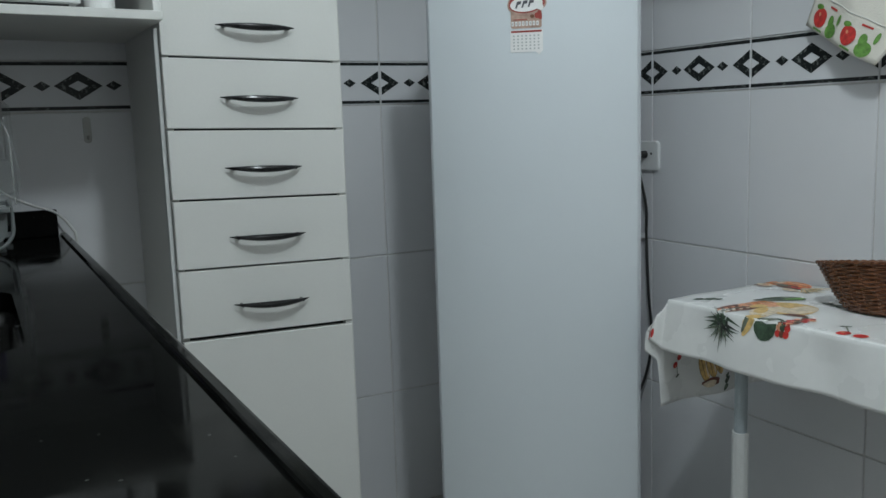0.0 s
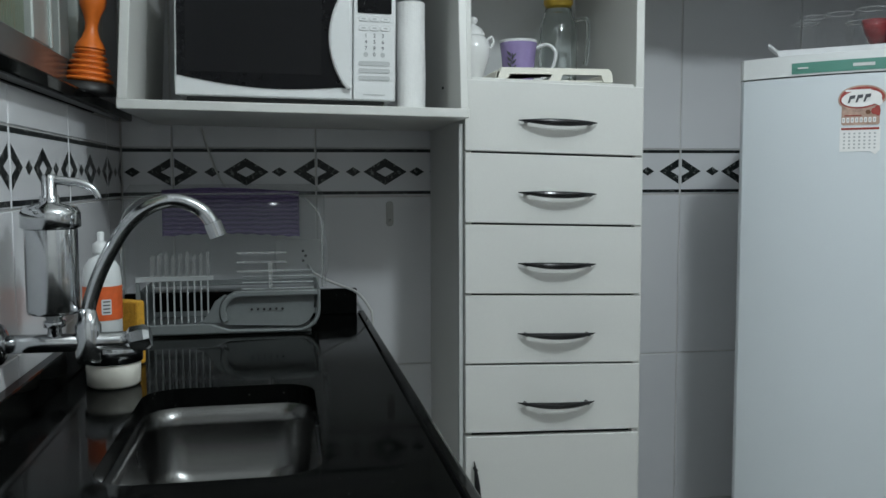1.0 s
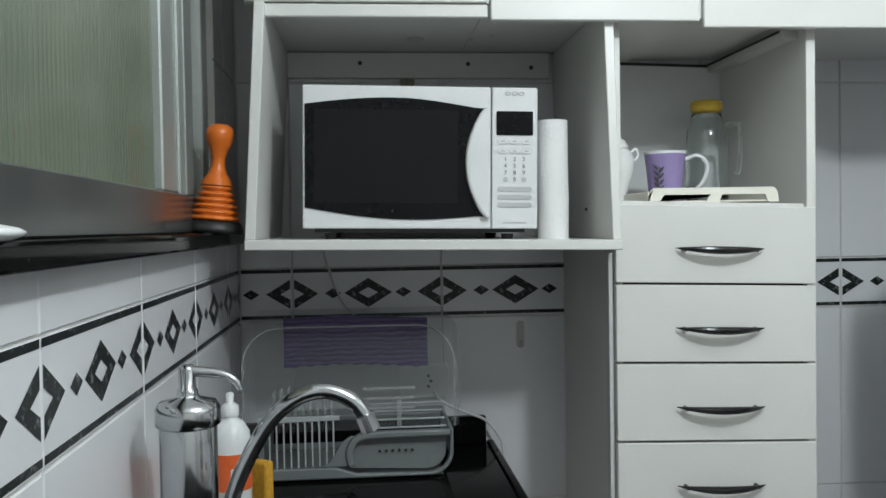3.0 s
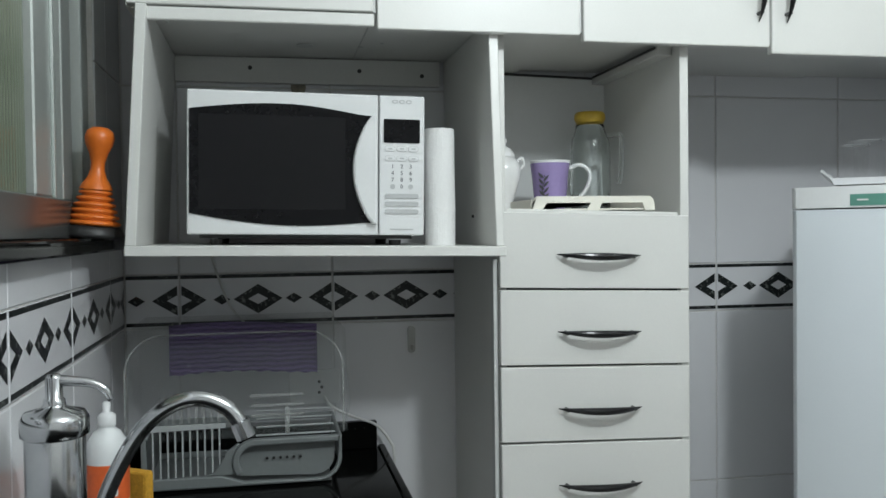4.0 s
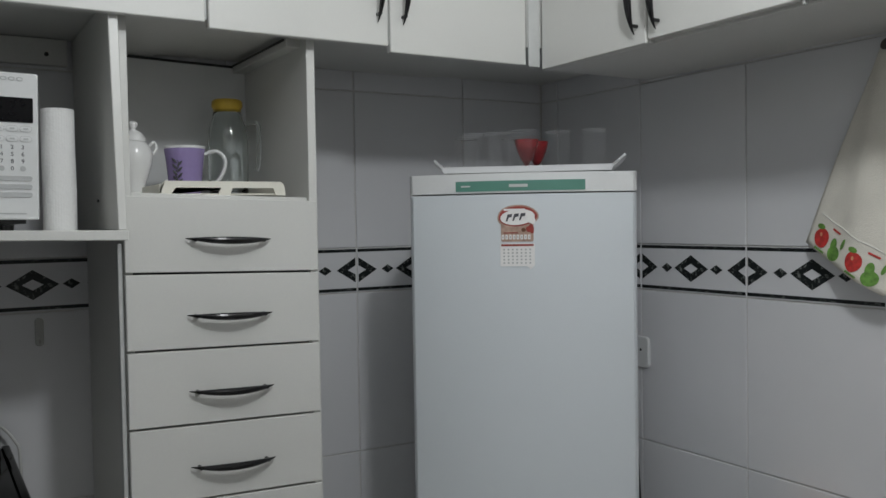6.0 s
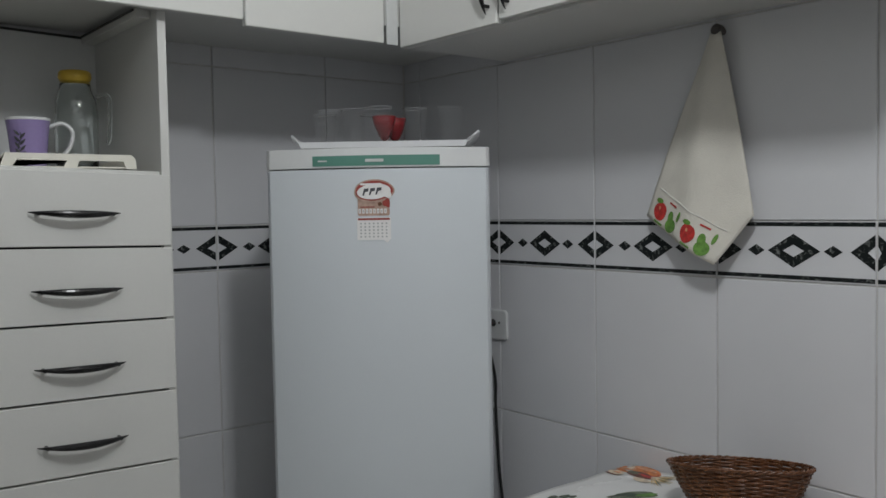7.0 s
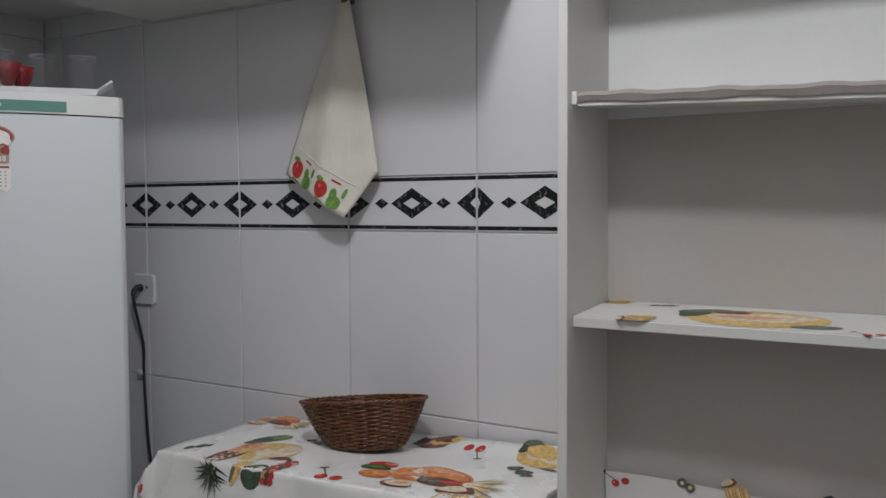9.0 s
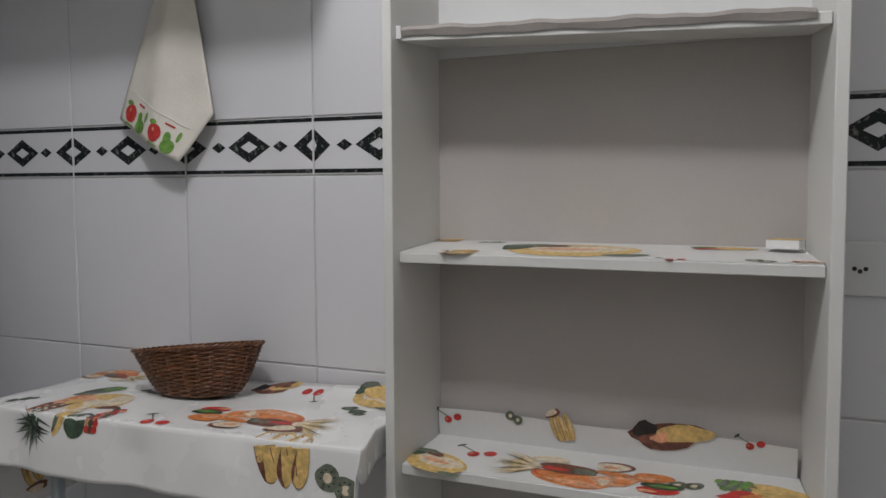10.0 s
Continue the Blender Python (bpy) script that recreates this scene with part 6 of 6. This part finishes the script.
for kind, z, y, turn, size in (("cherries", 0.728, -1.733, 0.2, 0.8), ("kiwi", 0.744, -1.856, 0.2, 0.5), ("bananas", 0.736, -1.948, 0.3, 0.50), ("dark", 0.742, -2.130, 0.0, 1.1), ("cherries", 0.742, -2.272, 0.2, 0.7)):
    part("fruit_print", cluster(kind, upright_on(FOLD, ZF), -y, z, turn, size), FRUIT, lin)

# curled paper liner of the top shelf
lin = empty("shelf_liner", pose(0, 0, 0), "plain curled paper liner along the shelf edge", "shelf liner", "shelf liners")
bm = bmesh.new()
rows = []
for k in range(61):
    y = YI1 - 0.004 + (YI0 - YI1 + 0.008) * k / 60
    w = 0.5 + 0.5 * math.sin(k * 0.42) * math.sin(k * 0.13 + 1)
    zt = SHELF_Z[1] + 0.002 + 0.005 * (0.4 + 0.6 * abs(math.sin(k * 0.21))) + 0.0010 * math.sin(k * 0.9)
    rows.append([bm.verts.new((XR - 0.02, y, SHELF_Z[1] + 0.001 + (XR - 0.02 - SFS) * RISE)), bm.verts.new((SFS + 0.02, y, SHELF_Z[1] + 0.0030 + 0.003 * w)), bm.verts.new((SFS - 0.001, y, zt)), bm.verts.new((SFS - 0.006, y, zt - 0.006)), bm.verts.new((SFS - 0.003, y, SHELF_Z[1] - 0.012 + 0.004 * w))])
for a, b in zip(rows, rows[1:]):
    for k in range(4):
        bm.faces.new((a[k], b[k], b[k + 1], a[k + 1]))
# Brown-grey paper, its colour lowered for the shade along the shelf edge.
ob = part("liner_sheet", bm, paint("brown_liner_shaded", (0.28, 0.255, 0.235), 0.6, vary=0.12), lin)
md = ob.modifiers.new("thick", "SOLIDIFY")
md.thickness = 0.0008
for v in ob.data.vertices:
    v.co.z += hang(SHELF_Z[1], v.co.y)
tagged(part("shelf_clip", boxed((SFS - 0.008, YI1 - 0.008, SHELF_Z[1] - 0.004), (SFS + 0.004, YI1 + 0.0015, SHELF_Z[1] + 0.018), 0.001), M_WHITE), "small white clip on the shelf edge", "clip")
mb = empty("matchbox", pose(1.965, -2.312, SHELF_Z[2] + 0.0140, 0, 0, 78), "small matchbox with a striped sleeve lying on the shelf", "matchbox")
part("sleeve", boxed((-0.025, -0.017, 0), (0.025, 0.017, 0.014), 0.0008), M_PAPER, mb)
part("printed_top", boxed((-0.0248, -0.0168, 0.0141), (0.0248, 0.0168, 0.0147)), FRUIT[YELLOW], mb, "yellow and brown printed top")
part("striker", boxed((-0.0252, -0.0175, 0.002), (0.0252, -0.0171, 0.012)), FRUIT[BROWN], mb)


# ---- wall tiles ----
TILES = {}


def tile_mesh(w, h):
    """A thin tile with softened edges: local x, y across, z out of the wall."""
    key = (round(w, 3), round(h, 3))
    if key not in TILES:
        e, d = 0.0016, 0.0016
        v = [(0, 0, -0.003), (w, 0, -0.003), (w, h, -0.003), (0, h, -0.003), (0, 0, -e), (w, 0, -e), (w, h, -e), (0, h, -e), (d, d, 0), (w - d, d, 0), (w - d, h - d, 0), (d, h - d, 0)]
        f = [(8, 9, 10, 11)] + [(a, b, b + 4, a + 4) for a, b in ((4, 5), (5, 6), (6, 7))] + [(7, 4, 8, 11)] + [(a, b, b + 4, a + 4) for a, b in ((0, 1), (1, 2), (2, 3))] + [(3, 0, 4, 7)]
        me = bpy.data.meshes.new("tile")
        me.from_pydata(v, [], f)
        me.materials.append(M_TILE)
        TILES[key] = me
    return TILES[key]


def shape_points(bm, outline, hole, z=0.0005):
    o = [bm.verts.new((x, y, z)) for x, y in outline]
    if not hole:
        bm.faces.new(o)
        return
    i = [bm.verts.new((x, y, z)) for x, y in hole]
    for k in range(len(o)):
        bm.faces.new((o[k], o[(k + 1) % len(o)], i[(k + 1) % len(i)], i[k]))


PRINTS = {}
BANDH = 0.118


def print_mesh(w, lo, hi):
    """The dark pattern of a border tile, cut to lo..hi of a full tile's width."""
    key = (round(w, 3), round(lo, 3), round(hi, 3))
    if key in PRINTS:
        return PRINTS[key]
    bm = bmesh.new()
    c, full = BANDH / 2, 0.337
    for y0 in (0.0035, BANDH - 0.0115):
        shape_points(bm, [(lo + 0.001, y0), (hi - 0.001, y0), (hi - 0.001, y0 + 0.008), (lo + 0.001, y0 + 0.008)], None)
    hw, hh, iw, ih = 0.054, 0.033, 0.022, 0.012
    marks = []
    mid = full / 2
    marks.append(([(mid - hw, c), (mid, c - hh), (mid + hw, c), (mid, c + hh)], [(mid - iw, c), (mid, c - ih), (mid + iw, c), (mid, c + ih)]))
    for x in (mid - 0.079, mid + 0.079):
        marks.append(([(x - 0.0185, c), (x, c - 0.0115), (x + 0.0185, c), (x, c + 0.0115)], None))
    for s, x in ((1, 0.003), (-1, full - 0.003)):
        marks.append(([(x, c - hh), (x + s * hw, c), (x, c + hh), (x, c + ih), (x + s * iw, c), (x, c - ih)], None))
    for o, i in marks:
        xs_ = [p[0] for p in o]
        if min(xs_) >= lo and max(xs_) <= hi:
            shape_points(bm, o, i)
        elif max(xs_) > lo and min(xs_) < hi and i is None:
            shape_points(bm, [(min(max(x, lo + 0.001), hi - 0.001), y) for x, y in o], None)
        elif max(xs_) > lo and min(xs_) < hi:
            shape_points(bm, [(min(max(x, lo + 0.001), hi - 0.001), y) for x, y in o], [(min(max(x, lo + 0.001), hi - 0.001), y) for x, y in i])
    for v in bm.verts:
        v.co.x -= lo
    bmesh.ops.triangulate(bm, faces=bm.faces[:])
    bm.normal_update()
    for f in bm.faces:
        if f.normal.z < 0:
            f.normal_flip()
    me = bpy.data.meshes.new("border_print")
    bm.to_mesh(me)
    bm.free()
    me.materials.append(M_BAND)
    PRINTS[key] = me
    return me


def tile_wall(wall, to_world, cols, rows, cuts=(), skip=None):
    """Tiles between the joints cols (along the wall) and rows (heights). cuts: columns whose border tile shows only a stretch of the pattern."""
    g = 0.0014
    for c0, c1 in zip(cols, cols[1:]):
        for z0, z1 in zip(rows, rows[1:]):
            if c1 - c0 < 0.008 or (skip and skip(c0, c1, z0, z1)):
                continue
            t = new("tile", tile_mesh(c1 - c0 - 2 * g, z1 - z0 - 2 * g))
            t.parent = wall
            t.matrix_world = to_world(c0 + g, z0 + g)
            if abs(z0 - ZB0) < 1e-6:
                w = c1 - c0 - 2 * g
                lo, hi = 0.0, w
                if w < 0.32:
                    lo, hi = (0.337 - w, 0.337) if (c0, "end") in cuts else (0.0, w)
                if (c0, "shift") in cuts:
                    lo, hi = 0.018, 0.337
                p = new("border_print", print_mesh(w, lo, min(hi, 0.337)))
                p.parent = t
                t.name = "border_tile"


ZB0, ZB1 = 1.1885, 1.3065
ROWS_Z = [0.0, 0.358, 0.765, ZB0, ZB1, 1.72, 2.14, ZC]
ROWS_R = [0.0, 0.390, 0.796, ZB0, ZB1, 1.72, 2.14, ZC]
ROWS_L = [0.0, 0.56, 0.985, ZB0, ZB1, 1.3655, 1.72, 2.14, ZC]
tile_wall(wall_back, lambda a, z: axes((a, 0, z), (1, 0, 0), (0, 0, 1)), [0.001, 0.116, 0.452, 0.792, 1.063, 1.403, 1.743, XR - 0.001], ROWS_Z, cuts=((0.001, "end"), (0.792, "x")))
tile_wall(wall_right, lambda a, z: axes((XR, -a, z), (0, -1, 0), (0, 0, 1)), [0.001, 0.078, 0.418, 0.754, 1.088, 1.417, 1.757, 2.02, 2.268, 2.608, 2.948, 3.288, 3.499], ROWS_R, cuts=((0.001, "end"), (1.417, "shift"), (2.02, "end")))
tile_wall(wall_left, lambda a, z: axes((0, a, z), (0, 1, 0), (0, 0, 1)),
          [-3.499, -3.21, -2.87, -2.53, -2.19, -1.873, -1.533, -1.193, -0.848, -0.503, -0.163, -0.001], ROWS_L, cuts=((-3.499, "end"),),
          skip=lambda c0, c1, z0, z1: z0 > 1.36 and z1 < 2.2 and c1 > WY0 and c0 < WY1)
for z0, z1 in ((1.3925, 1.72), (1.72, 2.12)):
    t = new("tile", tile_mesh(0.1115, z1 - z0 - 0.003))
    t.parent = wall_left
    t.matrix_world = axes((0, -0.275, z0 + 0.001), (0, 1, 0), (0, 0, 1))
